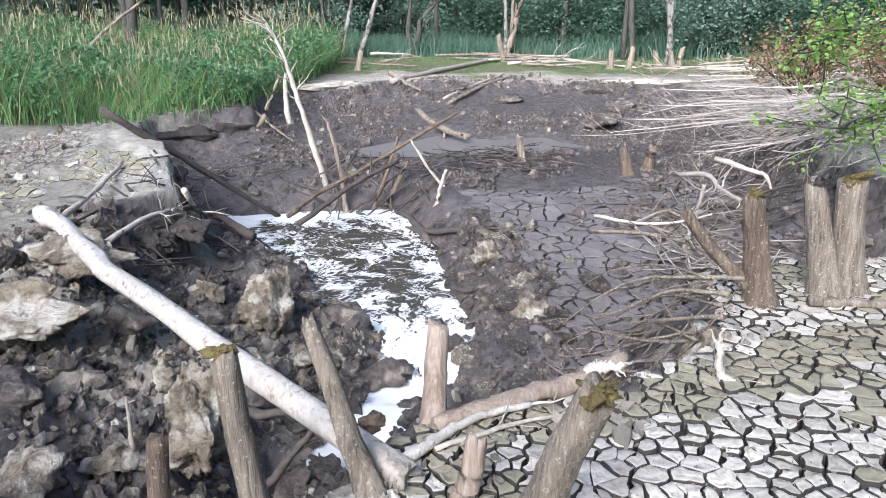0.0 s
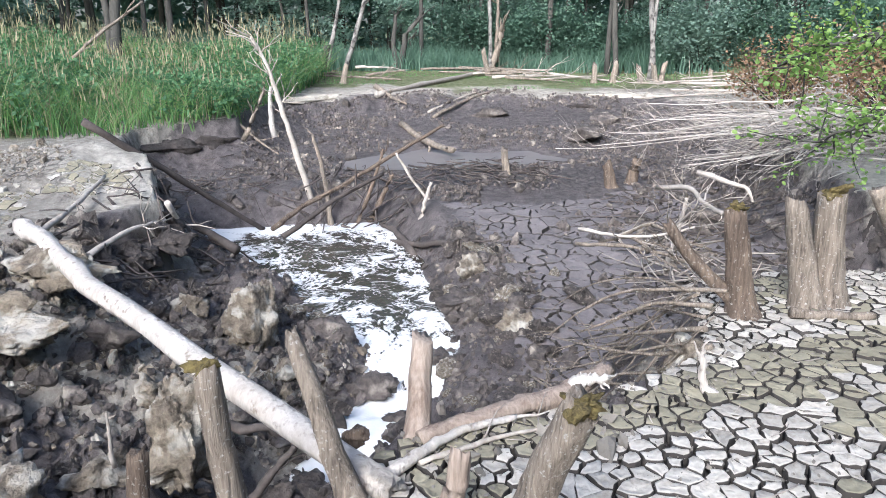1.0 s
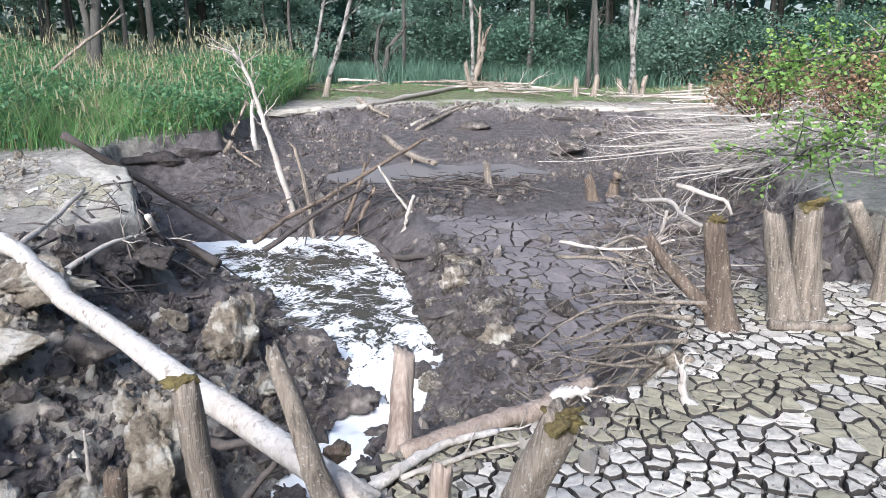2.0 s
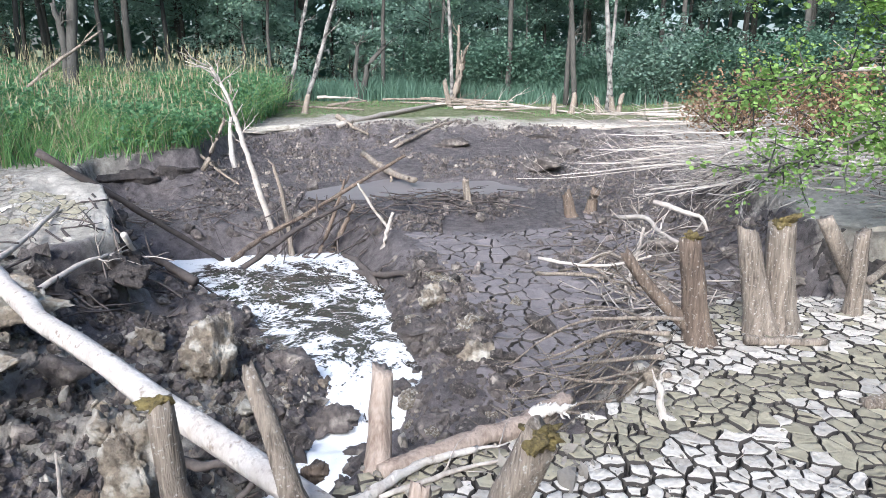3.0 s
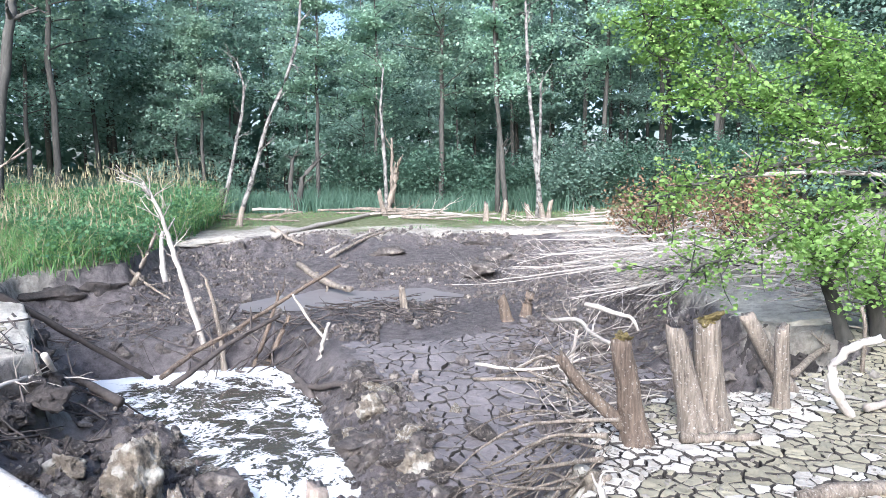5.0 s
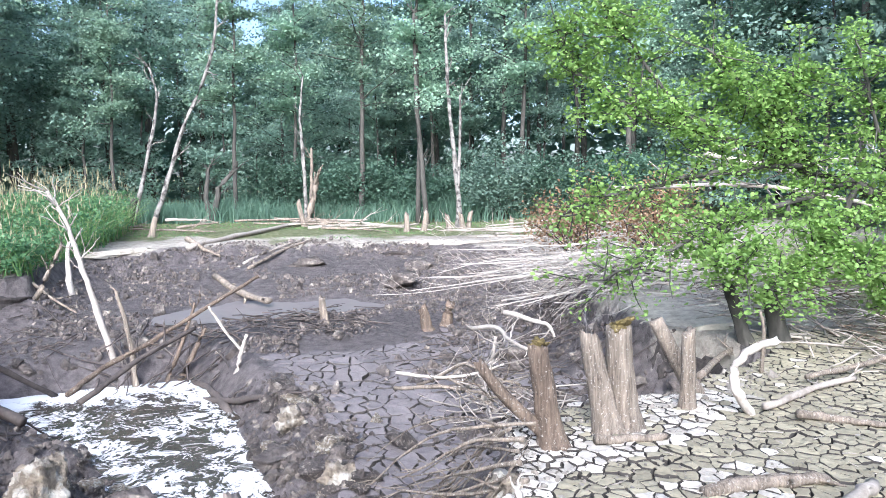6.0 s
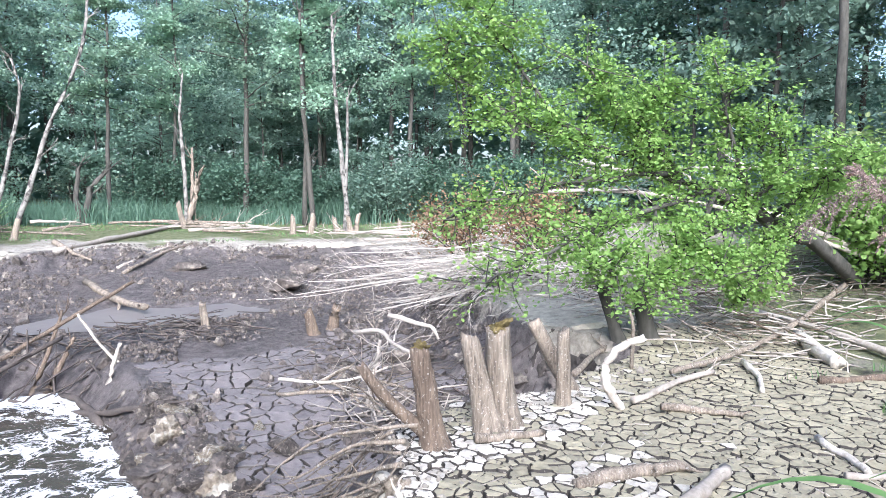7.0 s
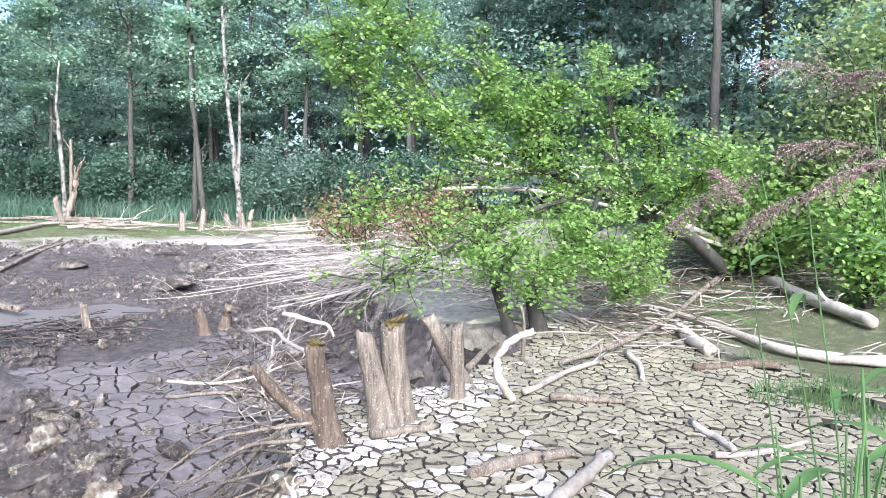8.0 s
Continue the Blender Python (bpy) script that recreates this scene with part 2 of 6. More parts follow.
    out = blend(span(gz.outputs[0], 0.4, 0.7), out, green)
    out = blend(span(attr("bleached"), 0.2, 0.9), out, blend(span(mid, 0.38, 0.6), (0.46, 0.415, 0.345), (0.74, 0.69, 0.6)))
    out = blend(edge.outputs[0], out, (0.03, 0.027, 0.027))
    l(out, b.inputs["Base Color"])
    l(span(zone.outputs[0], 0.2, 0.7, 0.5, 0.95), b.inputs["Roughness"])
    b.inputs["Specular IOR Level"].default_value = 0.35
    h1 = n.new("ShaderNodeBump")
    h1.inputs["Strength"].default_value, h1.inputs["Distance"].default_value = 1.0, 0.06
    l(grain, h1.inputs["Height"])
    h2 = n.new("ShaderNodeBump")
    h2.inputs["Strength"].default_value, h2.inputs["Distance"].default_value = 0.9, 0.05
    l(edge.outputs[0], h2.inputs["Height"])
    h2.invert = True
    l(h1.outputs[0], h2.inputs["Normal"])
    h3 = n.new("ShaderNodeBump")
    h3.inputs["Strength"].default_value, h3.inputs["Distance"].default_value = 0.8, 0.16
    l(mid, h3.inputs["Height"])
    l(h2.outputs[0], h3.inputs["Normal"])
    l(h3.outputs[0], b.inputs["Normal"])
    return m


def water_material():
    """Dark peaty water with drifting white foam."""
    m = bpy.data.materials.new("foaming_water")
    m.use_nodes = True
    t = m.node_tree
    n, l = t.nodes, t.links.new
    b = n["Principled BSDF"]
    co = n.new("ShaderNodeTexCoord")
    bend = n.new("ShaderNodeTexNoise")
    bend.inputs["Scale"].default_value, bend.inputs["Detail"].default_value = 0.9, 3
    l(co.outputs["Object"], bend.inputs["Vector"])
    warp = n.new("ShaderNodeVectorMath")
    warp.operation = 'MULTIPLY_ADD'
    l(bend.outputs[1], warp.inputs[0])
    warp.inputs[1].default_value = (1.1, 0.7, 0)
    l(co.outputs["Object"], warp.inputs[2])
    mp = n.new("ShaderNodeMapping")
    mp.inputs["Scale"].default_value = (1.9, 1.5, 1)
    mp.inputs["Rotation"].default_value = (0, 0, radians(28))
    l(warp.outputs[0], mp.inputs[0])

    def froth(scale, detail, rough):
        k = n.new("ShaderNodeTexNoise")
        k.inputs["Scale"].default_value, k.inputs["Detail"].default_value, k.inputs["Roughness"].default_value = scale, detail, rough
        l(mp.outputs[0], k.inputs["Vector"])
        return k.outputs[0]

    def calc(op, a, c, d=0.0):
        k = n.new("ShaderNodeMath")
        k.operation = op
        for i, v in enumerate((a, c, d)):
            if isinstance(v, float):
                k.inputs[i].default_value = v
            else:
                l(v, k.inputs[i])
        return k.outputs[0]

    # torn rafts of foam, drawn out into threads where the water turns
    veins = calc('ABSOLUTE', calc('SUBTRACT', froth(2.3, 7, 0.64), 0.5), 0.0)
    threads = calc('MULTIPLY_ADD', veins, -1.5, 0.5)
    rafts = calc('MULTIPLY_ADD', froth(1.5, 5, 0.6), 0.55, calc('MULTIPLY', froth(9.0, 6, 0.7), 0.5))
    foam_field = calc('MULTIPLY_ADD', threads, 0.42, calc('MULTIPLY', rafts, 0.66))
    at = n.new("ShaderNodeAttribute")
    at.attribute_name = "foam"
    su = n.new("ShaderNodeMath")
    l(foam_field, su.inputs[0])
    l(at.outputs["Fac"], su.inputs[1])
    r = n.new("ShaderNodeMapRange")
    r.inputs[1].default_value, r.inputs[2].default_value = 0.885, 0.945
    l(su.outputs[0], r.inputs[0])
    mx = n.new("ShaderNodeMix")
    mx.data_type = 'RGBA'
    l(r.outputs[0], mx.inputs["Factor"])
    mx.inputs["A"].default_value, mx.inputs["B"].default_value = (0.06, 0.05, 0.038, 1), (0.84, 0.84, 0.82, 1)
    l(mx.outputs["Result"], b.inputs["Base Color"])
    r2 = n.new("ShaderNodeMapRange")
    r2.inputs[3].default_value, r2.inputs[4].default_value = 0.06, 0.7
    l(r.outputs[0], r2.inputs[0])
    l(r2.outputs[0], b.inputs["Roughness"])
    b.inputs["Specular IOR Level"].default_value = 0.5
    rip = n.new("ShaderNodeTexNoise")
    rip.inputs["Scale"].default_value, rip.inputs["Detail"].default_value = 7, 3
    l(mp.outputs[0], rip.inputs["Vector"])
    b1, b2 = n.new("ShaderNodeBump"), n.new("ShaderNodeBump")
    b1.inputs["Strength"].default_value, b1.inputs["Distance"].default_value = 0.3, 0.03
    b2.inputs["Strength"].default_value, b2.inputs["Distance"].default_value = 0.5, 0.03
    l(rip.outputs[0], b1.inputs["Height"])
    l(r.outputs[0], b2.inputs["Height"])
    l(b1.outputs[0], b2.inputs["Normal"])
    l(b2.outputs[0], b.inputs["Normal"])
    return m


def slurry_material():
    """Smooth settled silt under a film of water."""
    m = material("wet_silt", (0.235, 0.215, 0.21), 0.3, (0.17, 0.152, 0.15), 9, 0.8, 0.12, relief=0.01)
    m.node_tree.nodes["Principled BSDF"].inputs["Specular IOR Level"].default_value = 0.5
    return m


MUD = ground_material()
SILT = slurry_material()
WATER = water_material()
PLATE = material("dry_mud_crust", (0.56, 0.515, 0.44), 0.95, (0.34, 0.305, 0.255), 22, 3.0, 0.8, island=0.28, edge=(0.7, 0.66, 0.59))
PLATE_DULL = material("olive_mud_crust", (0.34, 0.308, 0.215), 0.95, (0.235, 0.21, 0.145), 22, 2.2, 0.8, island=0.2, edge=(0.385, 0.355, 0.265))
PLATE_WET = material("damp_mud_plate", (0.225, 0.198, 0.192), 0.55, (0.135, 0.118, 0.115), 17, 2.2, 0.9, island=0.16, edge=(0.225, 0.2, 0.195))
CLOD = material("wet_clod", (0.215, 0.182, 0.16), 0.6, (0.062, 0.053, 0.049), 14, 3.0, 1.0, spots=(0.42, 0.37, 0.31), spot_size=5, spot_cut=0.62, island=0.3, relief=0.09)
STONE = material("clay_boulder", (0.48, 0.405, 0.3), 0.9, (0.13, 0.105, 0.083), 15, 3.2, 1.0, spots=(0.62, 0.58, 0.5), spot_size=5, spot_cut=0.55, relief=0.1)
SAND = material("pale_dry_silt", (0.6, 0.555, 0.47), 0.95, (0.4, 0.36, 0.3), 12, 1.6, 0.9, spots=(0.27, 0.24, 0.19), spot_size=3.5, spot_cut=0.63, relief=0.05)
GREY_WOOD = material("weathered_wood", (0.4, 0.335, 0.265), 0.9, (0.075, 0.06, 0.047), 55, 8.0, 1.0, stretch=(1, 1, 0.08), spots=(0.47, 0.445, 0.4), spot_size=45, spot_cut=0.66, relief=0.025)
BROWN_WOOD = material("damp_brown_wood", (0.25, 0.19, 0.14), 0.85, (0.05, 0.036, 0.028), 52, 8.0, 1.0, stretch=(1, 1, 0.08), spots=(0.4, 0.375, 0.33), spot_size=40, spot_cut=0.67, relief=0.025)
STRIPPED = material("stripped_wood", (0.47, 0.385, 0.315), 0.85, (0.2, 0.145, 0.11), 45, 6.0, 1.0, stretch=(1, 1, 0.12), relief=0.02)
PEAT = material("black_peat", (0.115, 0.098, 0.088), 0.7, (0.03, 0.026, 0.024), 14, 3.0, 1.0, relief=0.09)
PALE_WOOD = material("bleached_wood", (0.7, 0.655, 0.6), 0.8, (0.46, 0.405, 0.345), 30, 3.5, 1.0, stretch=(1, 1, 0.3), spots=(0.24, 0.19, 0.15), spot_size=14, spot_cut=0.66)
TWIG = material("bleached_twig", (0.55, 0.5, 0.44), 0.85, (0.28, 0.24, 0.2), 18, 1.2, 0.2, island=0.35)
DARK_TWIG = material("muddy_twig", (0.15, 0.125, 0.11), 0.8, (0.06, 0.05, 0.045), 18, 1.2, 0.2, island=0.4)
BARK = material("grey_bark", (0.105, 0.1, 0.088), 0.9, (0.042, 0.04, 0.035), 14, 1.2, 0.6, stretch=(1, 1, 0.3))
BIRCH = material("white_birch_bark", (0.31, 0.3, 0.275), 0.85, (0.13, 0.12, 0.108), 6, 1.5, 0.4, spots=(0.05, 0.046, 0.042), spot_size=5, spot_cut=0.56)
MOSS = material("yellow_moss", (0.25, 0.2, 0.075), 0.95, (0.075, 0.055, 0.028), 55, 12, 1.0)
# Haze put into the colour: leaves of wood and shore trees paled and blued.
LEAF_FOREST = leaf_material("hazed_forest_leaves", (0.235, 0.35, 0.285), (0.285, 0.41, 0.325), 0.5)
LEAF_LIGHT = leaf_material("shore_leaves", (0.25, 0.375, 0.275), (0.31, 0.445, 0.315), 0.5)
# Dark green foliage; deep in wood and thicket the colour also paints shade.
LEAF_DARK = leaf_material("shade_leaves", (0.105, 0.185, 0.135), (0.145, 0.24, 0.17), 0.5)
LEAF_BRIGHT = leaf_material("alder_leaves", (0.19, 0.325, 0.085), (0.285, 0.415, 0.12), 0.5)
LEAF_YELLOW = leaf_material("thicket_leaves", (0.2, 0.28, 0.11), (0.4, 0.47, 0.21), 0.5)
LEAF_DEAD = leaf_material("dead_leaves", (0.2, 0.125, 0.075), (0.34, 0.225, 0.14), 0.3)
BLADE = leaf_material("reed_blades", (0.09, 0.2, 0.075), (0.2, 0.33, 0.11), 0.45)
NETTLE = leaf_material("nettle_leaves", (0.085, 0.2, 0.095), (0.18, 0.33, 0.15), 0.45)
STRAW = leaf_material("straw_blades", (0.34, 0.3, 0.17), (0.48, 0.44, 0.28), 0.4)
PLUME = leaf_material("reed_plume", (0.3, 0.215, 0.195), (0.46, 0.36, 0.32), 0.3)


# ---- mesh helpers ----
class Shape:
    """Collects vertices and faces, then becomes one mesh."""

    def __init__(self):
        self.v, self.f, self.count = [], [], 0

    def add(self, verts, faces):
        self.v.append(np.asarray(verts, float).reshape(-1, 3))
        self.f.extend([tuple(i + self.count for i in face) for face in faces])
        self.count += len(self.v[-1])

    def mesh(self, name, mat, shade=True):
        me = bpy.data.meshes.new(name)
        me.from_pydata(np.concatenate(self.v).tolist() if self.v else [], [], self.f)
        me.materials.append(mat)
        if shade:
            me.polygons.foreach_set("use_smooth", [True] * len(me.polygons))
        me.update()
        return me


def part(name, shape, mat, parent, label="", smooth_shade=True):
    ob = new(name, shape.mesh(name, mat, smooth_shade))
    ob.parent = parent
    if label:
        tagged(ob, label)
    return ob


def thing(name, label, category, at=(0, 0, 0), group="", kind=""):
    ob = new(name)
    ob.empty_display_size = 0.1
    ob.location = at
    return tagged(ob, label, category, group, kind)


def tube(shape, points, radii, sides=8, rough=0.0, rng=random, cap=True, jag=0.0):
    """A round limb along points; rough roughens it, jag breaks its end."""
    pts = [Vector(p) for p in points]
    verts, faces, up = [], [], Vector((0.13, 0.21, 0.97))
    for i, p in enumerate(pts):
        d = (pts[min(i + 1, len(pts) - 1)] - pts[max(i - 1, 0)]).normalized()
        a = d.cross(up if abs(d.dot(up)) < 0.95 else Vector((1, 0, 0))).normalized()
        b = d.cross(a)
        for k in range(sides):
            w = 2 * math.pi * k / sides
            r = radii[i] * (1 + rough * rng.uniform(-1, 1))
            q = p + a * (r * math.cos(w)) + b * (r * math.sin(w))
            if jag and i == len(pts) - 1:
                q += d * rng.uniform(-jag, jag)
            verts.append(q)
    for i in range(len(pts) - 1):
        for k in range(sides):
            j = (k + 1) % sides
            faces.append((i * sides + k, i * sides + j, (i + 1) * sides + j, (i + 1) * sides + k))
    if cap:
        faces.append(tuple(range(sides))[::-1])
        n = len(verts)
        end = pts[-1] - (pts[-1] - pts[-2]).normalized() * jag * 0.6
        verts.append(end)
        e = (len(pts) - 1) * sides
        faces.extend((e + k, e + (k + 1) % sides, n) for k in range(sides))
    shape.add([tuple(v) for v in verts], faces)


def curve_points(a, b, n, sag=0.0, wander=0.0, rng=random):
    """Points from a to b with a sag in the middle and some wander."""
    a, b = Vector(a), Vector(b)
    out, off = [], Vector((0, 0, 0))
    for i in range(n):
        u = i / (n - 1)
        if 0 < i < n - 1:
            off = off + Vector((rng.uniform(-1, 1), rng.uniform(-1, 1), rng.uniform(-0.6, 0.6))) * wander
        out.append(a.lerp(b, u) + off * math.sin(math.pi * u) + Vector((0, 0, -sag * 4 * u * (1 - u))))
    return out


def rock_shape(size, rng, level=3, rough=0.35, flat=0.0):
    bm = bmesh.new()
    bmesh.ops.create_icosphere(bm, subdivisions=level, radius=1)
    off = Vector((rng.uniform(-50, 50), rng.uniform(-50, 50), rng.uniform(-50, 50)))
    cuts = [(Vector((rng.gauss(0, 1), rng.gauss(0, 1), rng.gauss(0, 1))).normalized(), rng.uniform(0.4, 0.75)) for _ in range(10)]
    for v in bm.verts:
        p = v.co.copy()
        for d, c in cuts:
            h = p.dot(d)
            if h > c:
                p -= d * (h - c) * 0.96
        k = noise.fractal(p * 1.5 + off, 1.0, 2.1, 6) * rough - abs(noise.noise(p * 2.7 + off)) * rough * 0.5 - abs(noise.noise(p * 6 + off)) * rough * 0.3 + noise.noise(p * 15 + off) * rough * 0.13 - abs(noise.noise(p * 29 + off)) * rough * 0.09
        p *= 1 + k
        v.co = Vector((p.x * size[0], p.y * size[1], p.z * size[2]))
    s = Shape()
    bm.verts.ensure_lookup_table()
    s.add([tuple(v.co) for v in bm.verts], [tuple(v.index for v in f.verts) for f in bm.faces])
    bm.free()
    return s


def leaves(shape, centres, size, rng, droop=0.3, broad=False):
    """Pointed leaves of two faces each at the centres (n x 3); broad ones are rounded and have four."""
    c = np.asarray(centres, float)
    n = len(c)
    a = rng.normal(size=(n, 3))
    a[:, 2] = a[:, 2] * 0.6 - droop
    a /= np.linalg.norm(a, axis=1, keepdims=True)
    b = np.cross(a, rng.normal(size=(n, 3)) * 0.5 + np.array([0, 0, 1]))
    b /= np.linalg.norm(b, axis=1, keepdims=True) + 1e-9
    up = np.cross(b, a)
    s = size * rng.uniform(0.6, 1.3, (n, 1))
    if broad:
        rim = [(-0.5, 0.0), (-0.18, 0.34), (0.22, 0.36), (0.5, 0.0), (0.22, -0.36), (-0.18, -0.34)]
        v = np.stack([c + a * s * u + b * s * w + up * s * abs(w) * 0.3 for u, w in rim], 1).reshape(-1, 3)
        i = np.arange(n) * 6 + shape.count
        shape.v.append(v)
        shape.count += 6 * n
        shape.f.extend(map(tuple, np.stack([i, i + 3, i + 2, i + 1], 1).tolist()))
        shape.f.extend(map(tuple, np.stack([i, i + 5, i + 4, i + 3], 1).tolist()))
        return
    v = np.stack([c - a * s * 0.5, c + b * s * 0.36 + up * s * 0.1, c + a * s * 0.5, c - b * s * 0.36 + up * s * 0.1], 1).reshape(-1, 3)
    base = shape.count
    shape.v.append(v)
    shape.count += 4 * n
    i = np.arange(n) * 4 + base
    shape.f.extend(map(tuple, np.stack([i, i + 1, i + 2], 1).tolist()))
    shape.f.extend(map(tuple, np.stack([i, i + 2, i + 3], 1).tolist()))


def blades(shape, roots, height, width, rng, lean=0.35, steps=3):
    """Tapered, bending grass blades from the roots (n x 3)."""
    c = np.asarray(roots, float)
    n = len(c)
    h = height * rng.uniform(0.55, 1.15, (n, 1))
    w = rng.uniform(0, 2 * np.pi, n)
    d = np.stack([np.cos(w), np.sin(w), np.zeros(n)], 1)
    face = rng.uniform(0, 2 * np.pi, n)
    side = np.stack([np.cos(face), np.sin(face), np.zeros(n)], 1)
    le = lean * rng.uniform(0.2, 1.4, (n, 1))
    rows = []
    for k in range(steps + 1):
        u = k / steps
        p = c + d * (h * le * u ** 2) + np.array([0, 0, 1]) * (h * u * (1 - 0.3 * le * u))
        ww = width * (1 - u) ** 0.7 * rng.uniform(0.8, 1.2, (n, 1)) * 0.5
        rows += [p - side * ww, p + side * ww]
    v = np.stack(rows, 1).reshape(-1, 3)
    m = 2 * (steps + 1)
    base = shape.count
    shape.v.append(v)
    shape.count += len(v)
    i = np.arange(n) * m + base
    for k in range(steps):
        a = i + 2 * k
        shape.f.extend(map(tuple, np.stack([a, a + 1, a + 3, a + 2], 1).tolist()))


# ---- ground: one sheet from the bank's foot to the horizon ----
def build_ground():
    front = np.linspace(-58, 80, 640)
    back = np.linspace(84, 298, 40)
    ang = np.radians(np.concatenate([front, back]))
    rad = np.concatenate([np.geomspace(0.6, 45, 430), np.geomspace(47, 900, 30)])
    A, R = np.meshgrid(ang, rad)
    x, y = (R * np.sin(A)).ravel(), (R * np.cos(A)).ravel()
    z = land(x, y)
    s, w = outline(x, y, RIM)
    bare = smooth(-0.55, -0.25, x) * (1 - smooth(8.6, 9.2, x)) * smooth(2.0, 2.35, np.hypot(x, y)) * smooth(1.7, 2.15, y) * (1 - smooth(8.1, 8.35, y))
    near = (s < 0.15) & (bare > 0.4)
    z = z - 0.075 * bare * smooth(-0.15, 0.1, -s)
    pool = outline(x, y, POOL)[0]
    z = z - 0.05 * smooth(0.7, 0.9, s) * smooth(0.9, 1.1, -pool) * (x > 0.4) * smooth(5.0, 5.4, y) * (1 - smooth(13.4, 14.6, y))
    me = bpy.data.meshes.new("ground")
    na, nr = len(ang), len(rad)
    k = np.arange(nr - 1)[:, None] * na
    i = np.arange(na)[None, :]
    j = (np.arange(na) + 1)[None, :] % na
    f = np.stack([k + i, k + j, k + na + j, k + na + i], -1).reshape(-1, 4)
    me.from_pydata(np.stack([x, y, z], 1).tolist() + [(0, 0, ground_at(0, 0))], [], f.tolist() + [(int(b), int(a), na * nr) for a, b in zip(i[0], j[0])])
    me.materials.append(MUD)
    me.polygons.foreach_set("use_smooth", [True] * len(me.polygons))
    n1 = fbm(x, y, 1.6, 4, 31)
    sw = outline(x, y, POOL)[0]
    dry = 1 - smooth(-0.05, 0.3, s + 0.6 * n1)
    dry = np.maximum(dry, (1 - smooth(-1.5, -0.7, x)) * (1 - smooth(6.3, 8.0, y)) * (0.66 + 1.9 * n1 + 1.2 * fbm(x, y, 0.35, 3, 71)))
    # dark mud colour under the plates, for damp and for shade in the cracks
    dry = np.where(near, 0.12, dry)
    dry = np.maximum(dry, 0.9 * smooth(22.3, 23.4, y))
    green = smooth(24, 26, y + 3 * n1) * 0.85 + smooth(6.0, 8.0, x + 2 * n1 - 0.2 * (y - 4)) * (1 - smooth(14, 20, y)) * 0.42 + smooth(4.2, 5.5, x - 0.5 * y + 2 * n1) * 0.3
    green = np.maximum(green, smooth(7.0, 8.0, -x) * smooth(13, 15, y))
    cracked = 0.6 * smooth(13.0, 14.2, y) * smooth(0.6, 1.2, s) * smooth(0.4, 1.0, -sw) * smooth(-0.6, 0.6, x + 0.25 * (y - 9)) * (1 - smooth(15.5, 17.2, y))
    cracked = np.maximum(cracked, 0.45 * smooth(16.8, 17.8, y) * (1 - smooth(21, 23, y)) * smooth(0.2, 0.8, s) * smooth(0.1, 0.5, -outline(x, y, PUDDLE)[0]))
    bank = (x < -2.5) & (y > 6.5)
    bleached = np.exp(-((s + 0.35) / 0.75) ** 2) * smooth(8.3, 9.2, y) * (1 - smooth(11.3, 12.5, y)) * bank
    bleached = np.maximum(bleached, smooth(0.0, 0.3, -s) * (1 - smooth(2.0, 3.2, -s)) * (x > 5) * smooth(8.6, 9.4, y) * (1 - smooth(14, 17, y)))
    bleached = np.maximum(bleached, np.exp(-((s + 0.5) / 0.7) ** 2) * smooth(20.5, 21.5, y) * 0.45)
    cracked_bank = np.clip(1 - 1.3 * bleached, 0, 1)
    bleached = bleached * (1.15 + 1.1 * fbm(x, y, 0.9, 4, 81))
    cracked = np.maximum(cracked, 0.75 * cracked_bank * bank * smooth(0.1, 0.4, -s) * (1 - smooth(11.5, 13, y)) * smooth(-0.05, 0.2, fbm(x, y, 1.3, 3, 82)))
    for name, val in (("bleached", bleached), ("dryness", dry), ("greenery", green), ("cracked", cracked)):
        a = me.attributes.new(name, 'FLOAT', 'POINT')
        a.data.foreach_set("value", np.append(val, 0.5).astype(np.float32))
    me.update()
    return tagged(new("ground", me), "dark wet mud hollow in a drained, pale dried pond bed", "ground", kind="structure")


def build_water():
    gx, gy = np.meshgrid(np.linspace(-4.8, 1.0, 150), np.linspace(4.4, 14.2, 250))
    x, y = gx.ravel(), gy.ravel()
    sw = outline(x, y, POOL)[0]
    rapid = 1 - smooth(6.4, 7.6, y)
    z = water_level(x, y) + 0.012 * fbm(x, y, 0.5, 3, 4) + rapid * 0.1 * fbm(x, y, 0.35, 3, 14)
    keep = (sw > -0.5).reshape(gx.shape)
    idx = np.arange(x.size).reshape(gx.shape)
    q = keep[:-1, :-1] & keep[1:, :-1] & keep[:-1, 1:] & keep[1:, 1:]
    f = np.stack([idx[:-1, :-1][q], idx[:-1, 1:][q], idx[1:, 1:][q], idx[1:, :-1][q]], 1)
    me = bpy.data.meshes.new("water")
    me.from_pydata(np.stack([x, y, z], 1).tolist(), [], f.tolist())
    me.materials.append(WATER)
    me.polygons.foreach_set("use_smooth", [True] * len(me.polygons))
    foam = 0.352 + 0.05 * rapid + 0.05 * (1 - smooth(7.2, 9.2, y)) + 0.07 * smooth(11.8, 12.8, y) + 0.05 * np.exp(-((sw - 0.1) / 0.25) ** 2)
    me.attributes.new("foam", 'FLOAT', 'POINT').data.foreach_set("value", foam.astype(np.float32))
    return tagged(new("water", me), "dark pool and outflow covered in white foam", "water", kind="structure")


